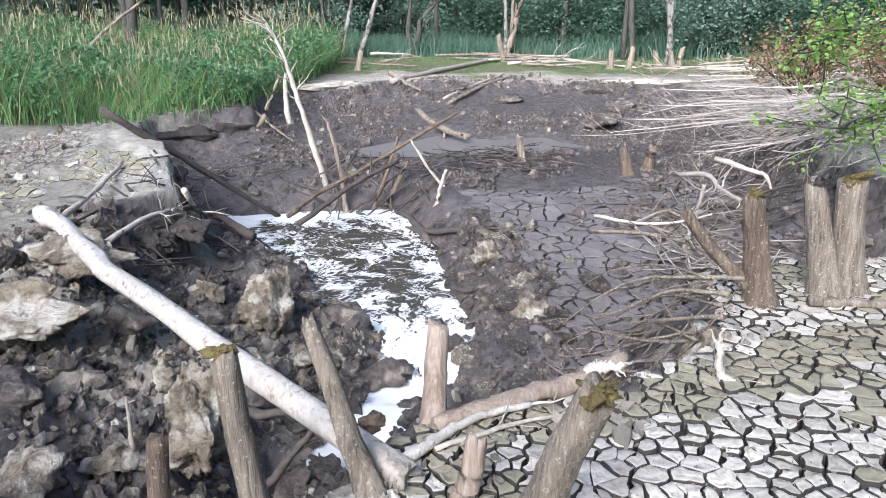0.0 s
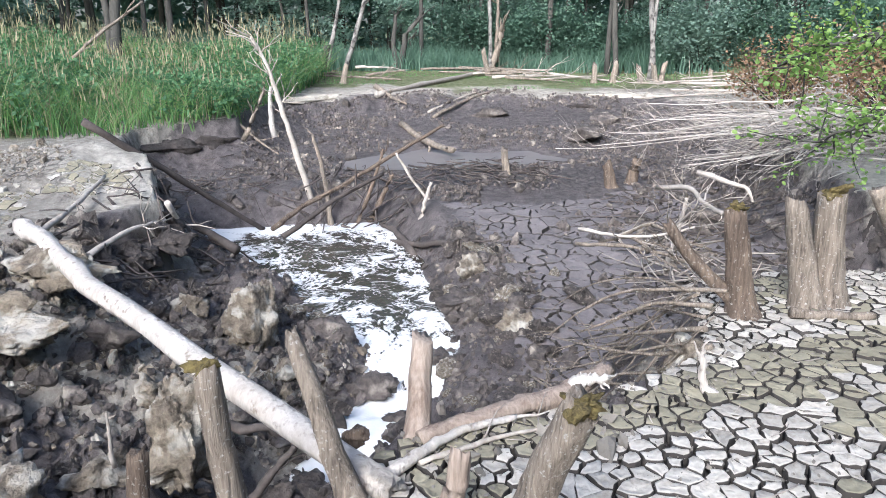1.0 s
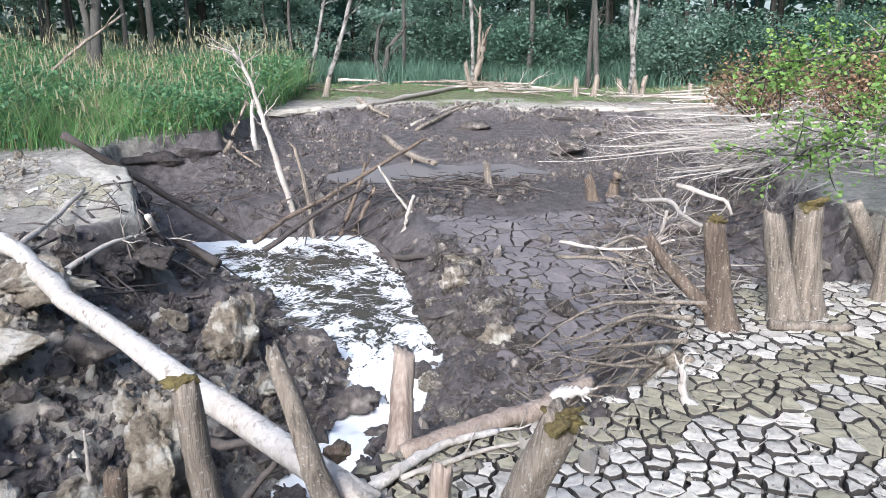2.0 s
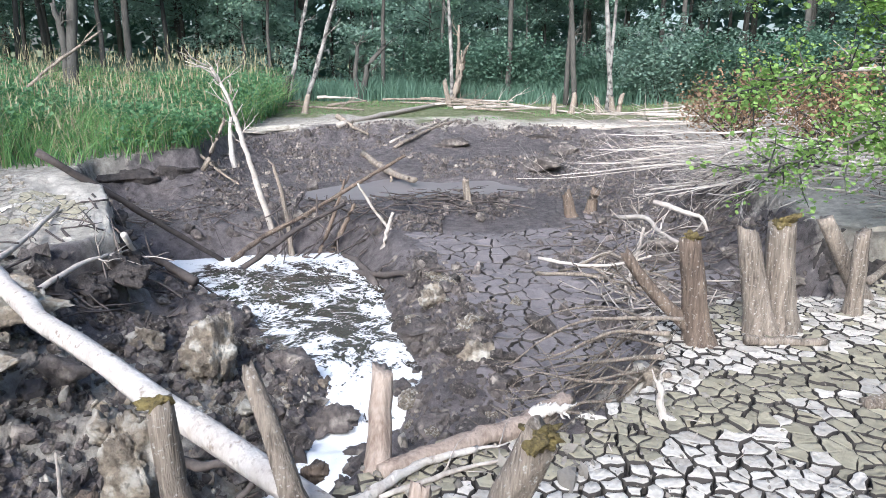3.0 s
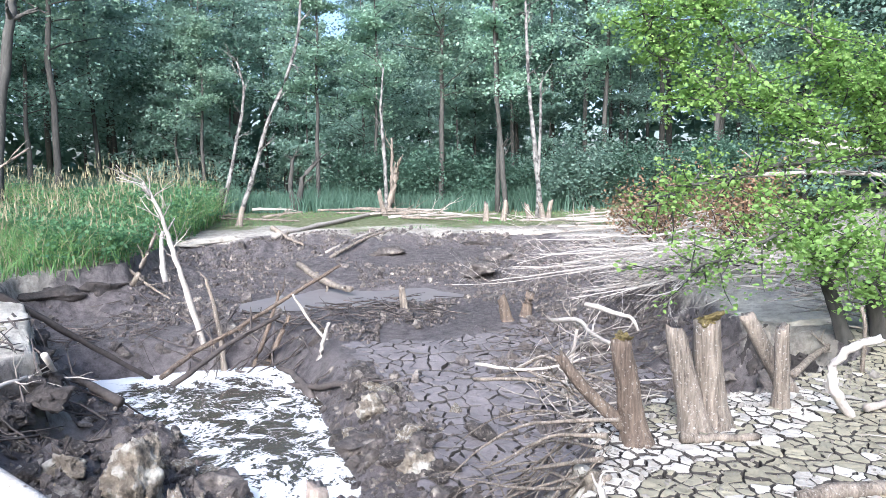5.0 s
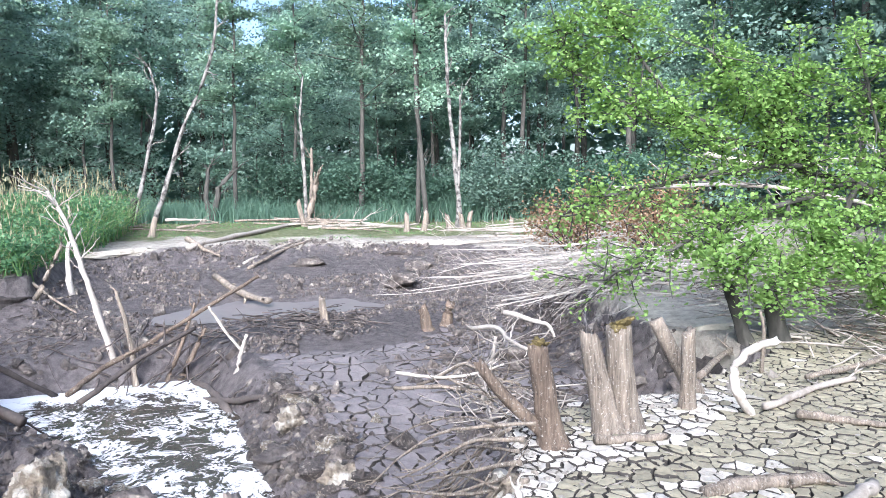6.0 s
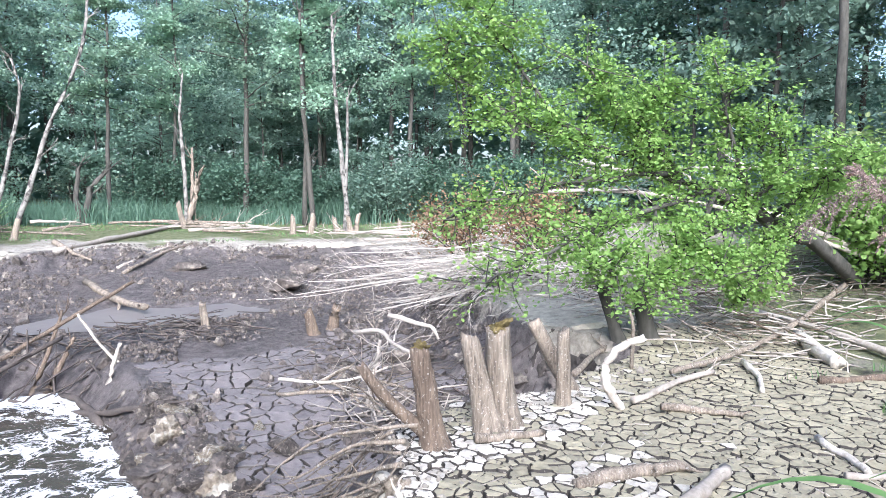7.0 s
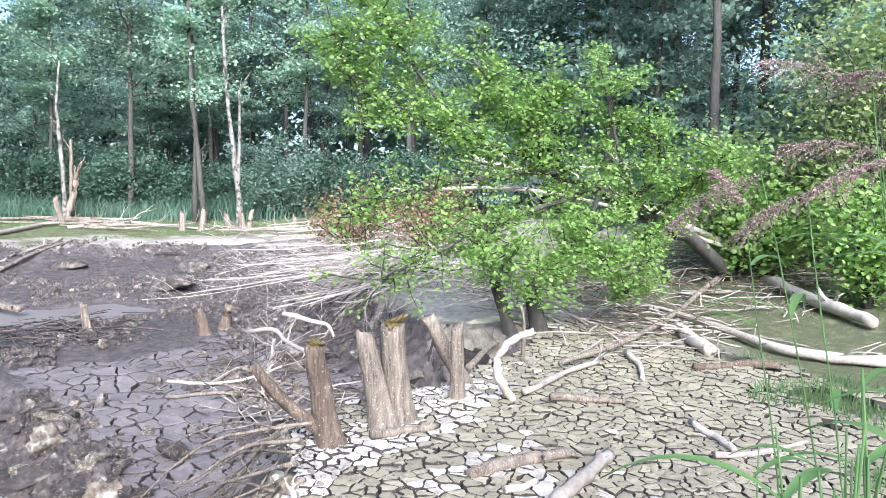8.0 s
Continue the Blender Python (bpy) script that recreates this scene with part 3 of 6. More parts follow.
def build_puddle():
    gx, gy = np.meshgrid(np.linspace(-2.6, 3.9, 130), np.linspace(13.8, 18.9, 110))
    keep = outline(gx, gy, PUDDLE)[0] > -0.2
    idx = np.arange(gx.size).reshape(gx.shape)
    q = keep[:-1, :-1] & keep[1:, :-1] & keep[:-1, 1:] & keep[1:, 1:]
    f = np.stack([idx[:-1, :-1][q], idx[:-1, 1:][q], idx[1:, 1:][q], idx[1:, :-1][q]], 1)
    x, y = gx.ravel(), gy.ravel()
    s = Shape()
    s.add(np.stack([x, y, -0.468 + 0.012 * fbm(x, y, 0.9, 3, 24)], 1), [tuple(t) for t in f.tolist()])
    tagged(part("puddle", s, SILT, None), "shallow grey sheet of settled silt and water", "puddle", kind="structure")


build_ground()
build_water()
build_puddle()


# ---- weathered posts ----
def post(base, top, r0, r1, mat, label, seed, group="wooden posts", moss=False, jag=0.05, fork=None, name="wooden_post", category="post", sides=18):
    rng = random.Random(seed)
    base, top = Vector(base), Vector(top)
    ob = thing(name, label, category, base, group)
    s = Shape()
    n = 14
    pts = [p - base for p in curve_points(base - (top - base) * 0.12, top, n, 0.0, 0.006, rng)]
    tube(s, pts, [(r0 + (r1 - r0) * i / (n - 1)) * (1 + 0.45 * max(0, 1 - i / 4.5) ** 2) for i in range(n)], sides, 0.0, rng, True, jag * 0.4)
    v = s.v[0]
    ph, slant = rng.uniform(0, 6.28), rng.uniform(0.3, 0.9)
    for k in range(sides):
        v[(n - 1) * sides + k] += np.array((top - base).normalized()) * jag * slant * math.cos(2 * math.pi * k / sides + ph)
    grooves = [rng.uniform(-0.11, 0.11) for _ in range(sides)]
    for i in range(n):
        c = np.array(pts[i])
        for k in range(sides):
            j = i * sides + k
            v[j] = c + (v[j] - c) * (1 + grooves[k] + rng.uniform(-0.03, 0.03))
    shaft = part("shaft", s, mat, ob)
    if moss:
        m = rock_shape((r1 * 1.15, r1 * 1.15, r1 * 0.8), rng, 4, 0.95)
        m.v[0] = m.v[0] + np.array(top - base + Vector((0, 0, r1 * 0.1)))
        part("moss_cap", m, MOSS, shaft, "yellow-green moss")
    if fork:
        f = Shape()
        tip = Vector(fork) - base
        root = (top - base) * 0.06
        tube(f, curve_points(root, tip, 8, 0.05, 0.02, rng), [r0 * 0.55 - 0.03 * i * r0 for i in range(8)], 10, 0.08, rng, True, 0.03)
        part("side_limb", f, mat, ob)
    return ob


post((2.57, 5.59, 0.04), (2.44, 5.64, 0.9), 0.125, 0.088, BROWN_WOOD, "thick damp brown stump with lichen and a side limb", 1, moss=True, fork=(1.94, 5.75, 0.78), name="stump", category="stump", group="stumps on the bank")
post((3.2, 5.8, 0.04), (3.03, 5.87, 0.92), 0.13, 0.082, GREY_WOOD, "tall grey stump with white lichen on the crust", 2, name="stump", category="stump", group="stumps on the bank", jag=0.08)
post((3.42, 5.86, 0.04), (3.34, 5.89, 0.98), 0.14, 0.108, GREY_WOOD, "wide grey stump with a mossy crown", 3, moss=True, name="stump", category="stump", group="stumps on the bank")
post((-0.36, 3.19, -0.05), (-0.66, 3.36, 0.79), 0.075, 0.042, GREY_WOOD, "slender leaning pole with a broken tip beside the log", 4, jag=0.06)
post((-0.06, 3.85, -0.05), (-0.03, 4.05, 0.5), 0.075, 0.06, STRIPPED, "pale stripped post with dark bark at its foot", 5)
post((0.1, 3.1, -0.05), (0.16, 3.08, 0.32), 0.06, 0.052, STRIPPED, "short broken post of pale wood", 6, jag=0.06)
post((0.43, 2.95, -0.05), (0.64, 2.7, 0.76), 0.1, 0.08, GREY_WOOD, "thick leaning post with a mossy, hollowed top", 7, moss=True)
post((-0.86, 3.05, -0.45), (-0.98, 3.0, 0.8), 0.075, 0.062, GREY_WOOD, "split grey post with a mossy top", 8, moss=True)
post((-1.55, 3.35, -0.6), (-1.5, 3.4, 0.14), 0.06, 0.055, BROWN_WOOD, "low dark post stub among clods", 9)
post((3.54, 13.96, -0.55), (3.42, 13.98, -0.09), 0.12, 0.1, BROWN_WOOD, "dark waterlogged stump in the mud", 10, name="stump", category="stump", group="stumps in the hollow")
post((3.97, 14.17, -0.55), (4.07, 14.14, -0.06), 0.12, 0.09, BROWN_WOOD, "dark waterlogged stump in the mud", 11, name="stump", category="stump", group="stumps in the hollow")
post((1.6, 14.62, -0.5), (1.53, 14.63, 0.08), 0.09, 0.06, GREY_WOOD, "thin grey stub among drowned roots", 12, name="stump", category="stump", group="stumps in the hollow", jag=0.1)
post((4.75, 6.72, 0.0), (4.16, 6.62, 0.88), 0.1, 0.075, GREY_WOOD, "grey stub bowed towards the hollow's brink", 13)
post((4.29, 6.22, 0.05), (4.22, 6.12, 0.85), 0.08, 0.06, GREY_WOOD, "upright grey stub in the cracked mud", 14)
post((6.56, 8.27, 0.15), (6.26, 8.3, 0.97), 0.1, 0.08, BARK, "dark leaning stub on the bank", 16)
post((7.05, 8.22, 0.15), (6.83, 8.22, 0.95), 0.13, 0.09, BARK, "dark leaning stub on the bank", 17)



def log(name, label, pts, radii, mat, seed, sides=16, rough=0.05, jag=0.06, group="fallen logs", category="log"):
    rng = random.Random(seed)
    o = Vector(pts[0])
    ob = thing(name, label, category, o, group)
    s = Shape()
    path, rr = [], []
    for i in range(len(pts) - 1):
        for k in range(6):
            u = k / 6
            path.append(Vector(pts[i]).lerp(Vector(pts[i + 1]), u) - o + Vector((rng.uniform(-1, 1), rng.uniform(-1, 1), rng.uniform(-1, 1))) * radii[i] * 0.22)
            rr.append((radii[i] * (1 - u) + radii[i + 1] * u) * rng.uniform(0.9, 1.1))
    path.append(Vector(pts[-1]) - o)
    rr.append(radii[-1])
    tube(s, path, rr, sides, rough, rng, True, jag)
    part("stem", s, mat, ob)
    return ob


log("fallen_log", "long barkless bleached log lying across the gully", [(-4.35, 7.75, 0.22), (-3.9, 7.3, 0.22), (-2.9, 6.0, 0.16), (-0.17, 3.22, 0.0)], [0.1, 0.085, 0.092, 0.078], PALE_WOOD, 21, rough=0.085)
log("fallen_log", "pinkish barkless log on the near brink", [(-0.05, 3.75, 0.0), (0.45, 4.0, 0.02), (0.85, 4.2, 0.04), (1.2, 4.5, 0.08)], [0.05, 0.058, 0.066, 0.058], STRIPPED, 22, rough=0.1)


# ---- forest ----
def tree(name, label, seed, height, r0, crown_from, spread, nleaf, leaf, bark, leafmat, lean=(0, 0), dead_top=0.0):
    rng = random.Random(seed)
    nr = np.random.default_rng(seed)
    ob = thing(name, label, "tree")
    s, c, lm = Shape(), Shape(), Shape()
    top = Vector((lean[0] * height, lean[1] * height, height))
    spine = curve_points((0, 0, -0.3), top, 12, 0, height * 0.008, rng)
    tube(s, spine, [r0 * (1 - 0.85 * i / 11) + 0.01 for i in range(12)], 9, 0.05, rng)
    spots = []
    for k in range(int(18 + height)):
        u = rng.uniform(crown_from, 0.98)
        p = spine[0].lerp(spine[-1], u)
        i = min(int(u * 11), 10)
        p = spine[i].lerp(spine[i + 1], u * 11 - i)
        w = rng.uniform(0, 2 * math.pi)
        ln = spread * (1.15 - 0.75 * (u - crown_from) / (1 - crown_from)) * rng.uniform(0.5, 1.1)
        e = p + Vector((math.cos(w) * ln, math.sin(w) * ln, ln * rng.uniform(-0.1, 0.5)))
        q = curve_points(p, e, 5, -0.06 * ln, 0.04 * ln, rng)
        tube(lm, q, [r0 * 0.22 * (1 - 0.2 * j) + 0.006 for j in range(5)], 5, 0, rng, False)
        for j in range(4):
            spots.append((q[1 + min(j, 3)], ln))
    if nleaf:
        per = max(4, nleaf // len(spots))
        pts = np.concatenate([np.array(p) + nr.normal(size=(per, 3)) * np.array([0.19, 0.19, 0.09]) * max(ln, 0.8) for p, ln in spots])
        leaves(c, pts, leaf, nr)
        part("crown", c, leafmat, ob)
    part("trunk", s, bark, ob)
    tagged(part("branchwork", lm, bark, ob), kind="stuff")
    return ob


def place(kinds, spots, rng):
    used = set()
    for x, y in spots:
        k = rng.randrange(len(kinds))
        m = pose(x, y, ground_at(x, y), 0, 0, rng.uniform(0, 360))
        if k in used:
            o = copy_thing(kinds[k], m)
            o.scale = [rng.uniform(0.85, 1.2)] * 3
        else:
            used.add(k)
            kinds[k].matrix_basis = m


EDGE_A = [-60, -40, -25, -10, 0, 15, 30, 42, 55, 75, 110]
EDGE_R = [24, 27, 33, 38, 40, 41, 36, 27, 20, 15, 14]


def build_forest():
    rng = random.Random(3)
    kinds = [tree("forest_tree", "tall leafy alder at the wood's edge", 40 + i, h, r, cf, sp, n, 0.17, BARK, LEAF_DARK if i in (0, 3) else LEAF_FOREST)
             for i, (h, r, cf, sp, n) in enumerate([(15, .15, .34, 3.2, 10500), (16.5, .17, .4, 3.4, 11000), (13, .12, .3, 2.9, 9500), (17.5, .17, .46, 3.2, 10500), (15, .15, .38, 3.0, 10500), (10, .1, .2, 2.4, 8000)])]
    for k in kinds:
        tagged(k, group="forest trees")
    spots = []
    tries = 0
    while len(spots) < 112 and tries < 9000:
        tries += 1
        a = rng.uniform(-48, 76)
        d = np.interp(a, EDGE_A, EDGE_R) + 1 + 24 * rng.random() ** 1.6
        x, y = d * math.sin(radians(a)), d * math.cos(radians(a))
        if all((x - p) ** 2 + (y - q) ** 2 > 2.6 ** 2 for p, q in spots):
            spots.append((x, y))
    place(kinds, spots, rng)
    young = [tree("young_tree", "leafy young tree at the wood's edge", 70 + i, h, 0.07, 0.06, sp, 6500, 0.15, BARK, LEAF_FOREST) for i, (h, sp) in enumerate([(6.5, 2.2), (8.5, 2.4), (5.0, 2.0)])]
    for k in young:
        tagged(k, group="young trees")
    spots = []
    tries = 0
    while len(spots) < 24 and tries < 4000:
        tries += 1
        a = rng.uniform(-2, 72) if len(spots) > 5 else rng.uniform(-42, -2)
        d = np.interp(a, EDGE_A, EDGE_R) + rng.uniform(1.0, 4.5)
        x, y = d * math.sin(radians(a)), d * math.cos(radians(a))
        if all((x - p) ** 2 + (y - q) ** 2 > 2.4 ** 2 for p, q in spots):
            spots.append((x, y))
    place(young, spots, rng)

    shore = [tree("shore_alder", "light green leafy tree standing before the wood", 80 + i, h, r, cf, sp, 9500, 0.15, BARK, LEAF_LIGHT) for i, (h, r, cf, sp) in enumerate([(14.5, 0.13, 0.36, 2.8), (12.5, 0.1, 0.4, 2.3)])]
    for k in shore:
        tagged(k, group="trees before the wood")
    place(shore, [(-0.3, 34.5), (5.4, 34.2), (7.3, 30.8), (12.6, 32.0), (-5.5, 35.5), (16.0, 28.5), (-11.0, 33.0), (2.6, 37.5)], rng)


build_forest()


def build_reeds():
    nr = np.random.default_rng(5)
    for name, label, n, hgt, mat, wid in (("bank_reeds", "lush green reeds and nettles on the bank", 26000, 1.1, BLADE, 0.028), ("dry_grass", "straw-coloured seeding grass among reeds", 9000, 1.4, STRAW, 0.014)):
        s = Shape()
        x, y = nr.uniform(-22, -3.6, n), nr.uniform(14, 31, n)
        s1, _ = outline(x, y, RIM)
        keep = (s1 < 0.05) & (y > 14.4 + 0.3 * (x + 7)) & (x < -3.9)
        keep &= (y < 31) & (np.hypot(x, y) < 34)
        x, y = x[keep], y[keep]
        h = (0.55 + 1.1 * np.clip(fbm(x, y, 2.2, 3, 41) + 0.5, 0, 1))[:, None]
        blades(s, np.stack([x, y, land(x, y)], 1), hgt * h, wid, nr, 0.85)
        if mat is STRAW:
            tips = np.stack([x, y, land(x, y) + (hgt * h[:, 0]) * nr.uniform(0.7, 1.05, len(x))], 1)
            blades(s, tips[::2] - np.array([0, 0, 0.1]), 0.3, 0.03, nr, 0.35)
        tagged(part(name, s, mat, None), label, "reeds", kind="stuff")
    s = Shape()
    n = 6800
    x, y = nr.uniform(-20, -3.6, n), nr.uniform(14.2, 29, n)
    s1, _ = outline(x, y, RIM)
    keep = (s1 < 0.0) & (y > 14.5 + 0.3 * (x + 7)) & (fbm(x, y, 2.6, 3, 51) > -0.18) & (x < -3.9)
    x, y = x[keep], y[keep]
    z = land(x, y)
    pts = []
    for k in range(15):
        u = nr.uniform(0.1, 1.0, len(x))
        hh = 0.75 + 0.9 * np.clip(fbm(x, y, 2.2, 3, 41) + 0.35, 0, 1)
        pts.append(np.stack([x + nr.normal(0, 0.16, len(x)), y + nr.normal(0, 0.16, len(x)), z + u * hh], 1))
    leaves(s, np.concatenate(pts), 0.115, nr, 0.35)
    tagged(part("bank_nettles", s, NETTLE, None), "leafy blue-green nettles among the bank reeds", "nettles", kind="stuff")
    s = Shape()
    n = 16000
    a, d = np.radians(nr.uniform(-30, 22, n)), nr.uniform(32, 41, n)
    x, y = d * np.sin(a), d * np.cos(a)
    blades(s, np.stack([x, y, land(x, y)], 1), 1.0 * (0.6 + np.clip(fbm(x, y, 3, 3, 44) + 0.5, 0, 1))[:, None], 0.05, nr, 0.6)
    tagged(part("far_reeds", s, LEAF_DARK, None), "belt of green reeds along the wood", "reeds", kind="stuff")


build_reeds()


# ---- sticks and branches ----
def branch(name, label, pts, r0, r1, mat, twigs, seed, group="", category="branch", reach=0.35):
    """A limb through pts, with side twigs of its own."""
    rng = random.Random(seed)
    o = Vector(pts[0])
    ob = thing(name, label, category, o, group)
    s = Shape()
    path = []
    P = [Vector(p) - o for p in pts]
    for i in range(len(P) - 1):
        a, b = P[max(i - 1, 0)], P[min(i + 2, len(P) - 1)]
        p, q = P[i], P[i + 1]
        for k in range(5):
            u = k / 5
            c = 0.5 * (2 * p + (q - a) * u + (2 * a - 5 * p + 4 * q - b) * u * u + (3 * p - a - 3 * q + b) * u ** 3)
            path.append(c + Vector((rng.uniform(-1, 1), rng.uniform(-1, 1), rng.uniform(-1, 1))) * r0 * 0.22)
    path.append(P[-1])
    path[0] = path[0] - (path[1] - path[0]).normalized() * min(0.25, 4 * r0)
    n = len(path)
    tube(s, path, [(r0 + (r1 - r0) * i / (n - 1)) * rng.uniform(0.88, 1.12) for i in range(n)], 8, 0.07, rng, True, r1 * 0.5)
    part("stem", s, mat, ob)
    for _ in range(twigs):
        t = Shape()
        i = rng.randrange(n // 3, n)
        d = (path[i] - path[i - 1]).normalized()
        e = (d * rng.uniform(0.4, 1.2) + Vector((rng.gauss(0, 0.5), rng.gauss(0, 0.5), rng.gauss(0.1, 0.4)))).normalized() * reach * rng.uniform(0.5, 1.3)
        r = max(min(r0, r1 * 1.5) * 0.45, 0.004)
        q = curve_points(path[i], path[i] + e, 6, 0.0, reach * 0.07, rng)
        tube(t, q, [r * (1 - 0.15 * j) for j in range(6)], 5, 0.0, rng)
        first = part("twig", t, mat, ob)
        if reach > 0.3:
            t = Shape()
            f = q[2] + (e * 0.5 + Vector((rng.gauss(0, 0.2), rng.gauss(0, 0.2), rng.gauss(0, 0.2))) * reach)
            tube(t, curve_points(q[2], f, 4, 0, reach * 0.03, rng), [r * 0.6, r * 0.5, r * 0.4, r * 0.3], 4, 0, rng)
            part("twig", t, mat, first)
    return ob


branch("dead_snag", "slim dead tree leaning out of the pool, forked bare tip", [(-2.19, 13.59, -0.72), (-2.47, 13.54, 0.34), (-2.70, 13.50, 1.16), (-2.84, 13.47, 1.70), (-3.09, 13.41, 2.21)], 0.064, 0.022, TWIG, 16, 300, "sticks in the pool", "dead tree", 0.6)
branch("drowned_pole", "thin grey pole standing in the pool", [(-1.78, 13.15, -1.16), (-1.86, 13.14, -0.31), (-2.04, 13.11, 0.55)], 0.055, 0.03, GREY_WOOD, 1, 301, "sticks in the pool", "branch", 0.35)
branch("drowned_pole", "long grey pole slanting out of the foam", [(-2.37, 11.36, -0.65), (-2.08, 11.82, -0.48), (-1.38, 12.32, -0.16), (-0.43, 12.79, 0.35), (0.28, 13.20, 0.71)], 0.045, 0.03, BROWN_WOOD, 2, 302, "sticks in the pool", "branch", 0.35)
branch("drowned_pole", "dark pole crossing the others over the pool", [(-2.14, 11.30, -0.73), (-1.52, 11.85, -0.35), (-0.76, 12.38, -0.02)], 0.045, 0.032, DARK_TWIG, 2, 303, "sticks in the pool", "branch", 0.35)
branch("drowned_pole", "dark muddy pole sliding down the slope into the pool", [(-4.85, 11.0, 0.86), (-4.3, 11.55, 0.3), (-3.65, 12.15, -0.38), (-2.95, 12.8, -1.1)], 0.06, 0.045, DARK_TWIG, 1, 304, "branches in the hollow", "branch", 0.35)
branch("drowned_pole", "short dark stick upright in the pool", [(-1.30, 13.30, -1.11), (-0.97, 13.33, -0.24), (-0.81, 13.34, 0.27)], 0.045, 0.02, BROWN_WOOD, 2, 305, "sticks in the pool", "branch", 0.35)
branch("drowned_pole", "short dark stick upright in the pool", [(-1.07, 13.34, -1.08), (-0.82, 13.36, -0.56), (-0.64, 13.37, -0.20)], 0.06, 0.03, BROWN_WOOD, 1, 306, "sticks in the pool", "branch", 0.35)
branch("drowned_pole", "bleached thin stick leaning on mud", [(0.01, 12.69, -0.53), (-0.24, 12.69, -0.23), (-0.55, 12.68, 0.29)], 0.03, 0.02, TWIG, 0, 307, "sticks in the pool", "branch", 0.35)
branch("drowned_pole", "pale stick upright at the pool's edge", [(-0.11, 12.14, -0.72), (-0.04, 12.14, -0.41), (0.06, 12.14, -0.12)], 0.04, 0.03, TWIG, 0, 308, "sticks in the pool", "branch", 0.35)
branch("drowned_pole", "wet dark limb lying half in the pool", [(-0.83, 12.41, -1.20), (-0.22, 11.41, -0.99), (0.59, 10.10, -0.58)], 0.06, 0.045, DARK_TWIG, 3, 309, "sticks in the pool", "branch", 0.35)
branch("drowned_pole", "wet dark limb lying half in the pool", [(-0.29, 11.41, -1.07), (-0.52, 12.20, -1.01), (-0.86, 13.03, -1.04)], 0.07, 0.04, DARK_TWIG, 2, 310, "sticks in the pool", "branch", 0.35)
branch("drowned_pole", "dark limb lying in the mud before the pool", [(-2.86, 10.02, -0.56), (-3.16, 10.12, -0.43), (-3.30, 10.10, -0.34)], 0.07, 0.04, DARK_TWIG, 2, 311, "branches in the hollow", "branch", 0.35)
branch("shattered_root", "bleached splintered stick standing in mud", [(-2.87, 13.70, 0.63), (-2.88, 13.70, 1.04), (-2.85, 13.71, 1.34)], 0.05, 0.03, PALE_WOOD, 1, 312, "branches in the hollow", "branch", 0.35)
branch("shattered_root", "bent dry stick on the reed bank slope", [(-3.66, 15.06, 0.36), (-3.40, 15.12, 0.92), (-3.27, 15.15, 1.25)], 0.05, 0.02, GREY_WOOD, 3, 313, "branches in the hollow", "branch", 0.35)
branch("shattered_root", "thin dry stick sliding down the slope", [(-4.36, 17.46, 0.20), (-3.90, 17.36, -0.18), (-3.44, 16.98, -0.39)], 0.04, 0.02, GREY_WOOD, 4, 314, "branches in the hollow", "branch", 0.35)
branch("mud_log", "grey log stuck in the far mud", [(-0.63, 19.78, -0.02), (-0.06, 18.28, -0.24), (0.57, 16.97, -0.29)], 0.1, 0.07, GREY_WOOD, 3, 315, "branches in the hollow", "branch", 0.35)
branch("mud_log", "thin pole lying along the far slope", [(0.25, 20.68, 0.15), (1.27, 22.32, 0.48), (2.11, 23.33, 0.66)], 0.05, 0.03, GREY_WOOD, 1, 316, "branches in the hollow", "branch", 0.35)
branch("mud_log", "thin pale pole lying along the far slope", [(0.10, 21.22, 0.22), (0.94, 22.43, 0.47), (1.90, 23.97, 0.67)], 0.04, 0.03, TWIG, 1, 317, "branches in the hollow", "branch", 0.35)
branch("shore_log", "long grey log stretched over the far shore", [(-1.44, 22.79, 0.58), (0.12, 25.78, 0.74), (2.30, 30.35, 0.90)], 0.09, 0.07, TWIG, 2, 318, "driftwood on the far shore", "log", 0.35)
branch("shore_log", "root end of the long shore log", [(-1.45, 23.10, 0.67), (-1.09, 22.67, 0.48), (-0.63, 21.54, 0.38)], 0.08, 0.03, GREY_WOOD, 5, 319, "driftwood on the far shore", "log", 0.35)
branch("antler_branch", "pale bent limb bridging to the stump", [(2.37, 7.22, 0.77), (2.50, 6.89, 0.83), (2.54, 6.60, 0.76), (2.61, 6.28, 0.72)], 0.026, 0.018, TWIG, 2, 320, "branches on the bank", "branch", 0.35)
branch("antler_branch", "thin forked branch standing in the brush", [(2.67, 7.75, -0.10), (2.75, 7.73, 0.29), (2.79, 7.71, 0.57)], 0.03, 0.02, TWIG, 2, 321, "branches on the bank", "branch", 0.35)
branch("broken_limb", "pale limb with a snapped fork at the cliff", [(3.25, 8.39, 0.69), (3.52, 8.28, 0.60), (3.66, 8.22, 0.55), (3.73, 8.19, 0.41)], 0.032, 0.018, TWIG, 3, 322, "branches on the bank", "branch", 0.35)
branch("brush_branch", "thin grey branch reaching from the crust over the slope", [(2.07, 4.93, 0.48), (1.74, 5.15, 0.41), (1.50, 5.32, 0.33), (1.24, 5.47, 0.13), (1.00, 5.61, -0.14)], 0.0165, 0.006599999999999999, GREY_WOOD, 5, 323, "branches on the bank", "branch", 0.3)
branch("brush_branch", "thin grey branch reaching from the crust over the slope", [(1.99, 4.96, 0.35), (1.73, 5.23, 0.27), (1.47, 5.47, 0.04), (1.27, 5.68, -0.15)], 0.018000000000000002, 0.0072, GREY_WOOD, 5, 324, "branches on the bank", "branch", 0.3)
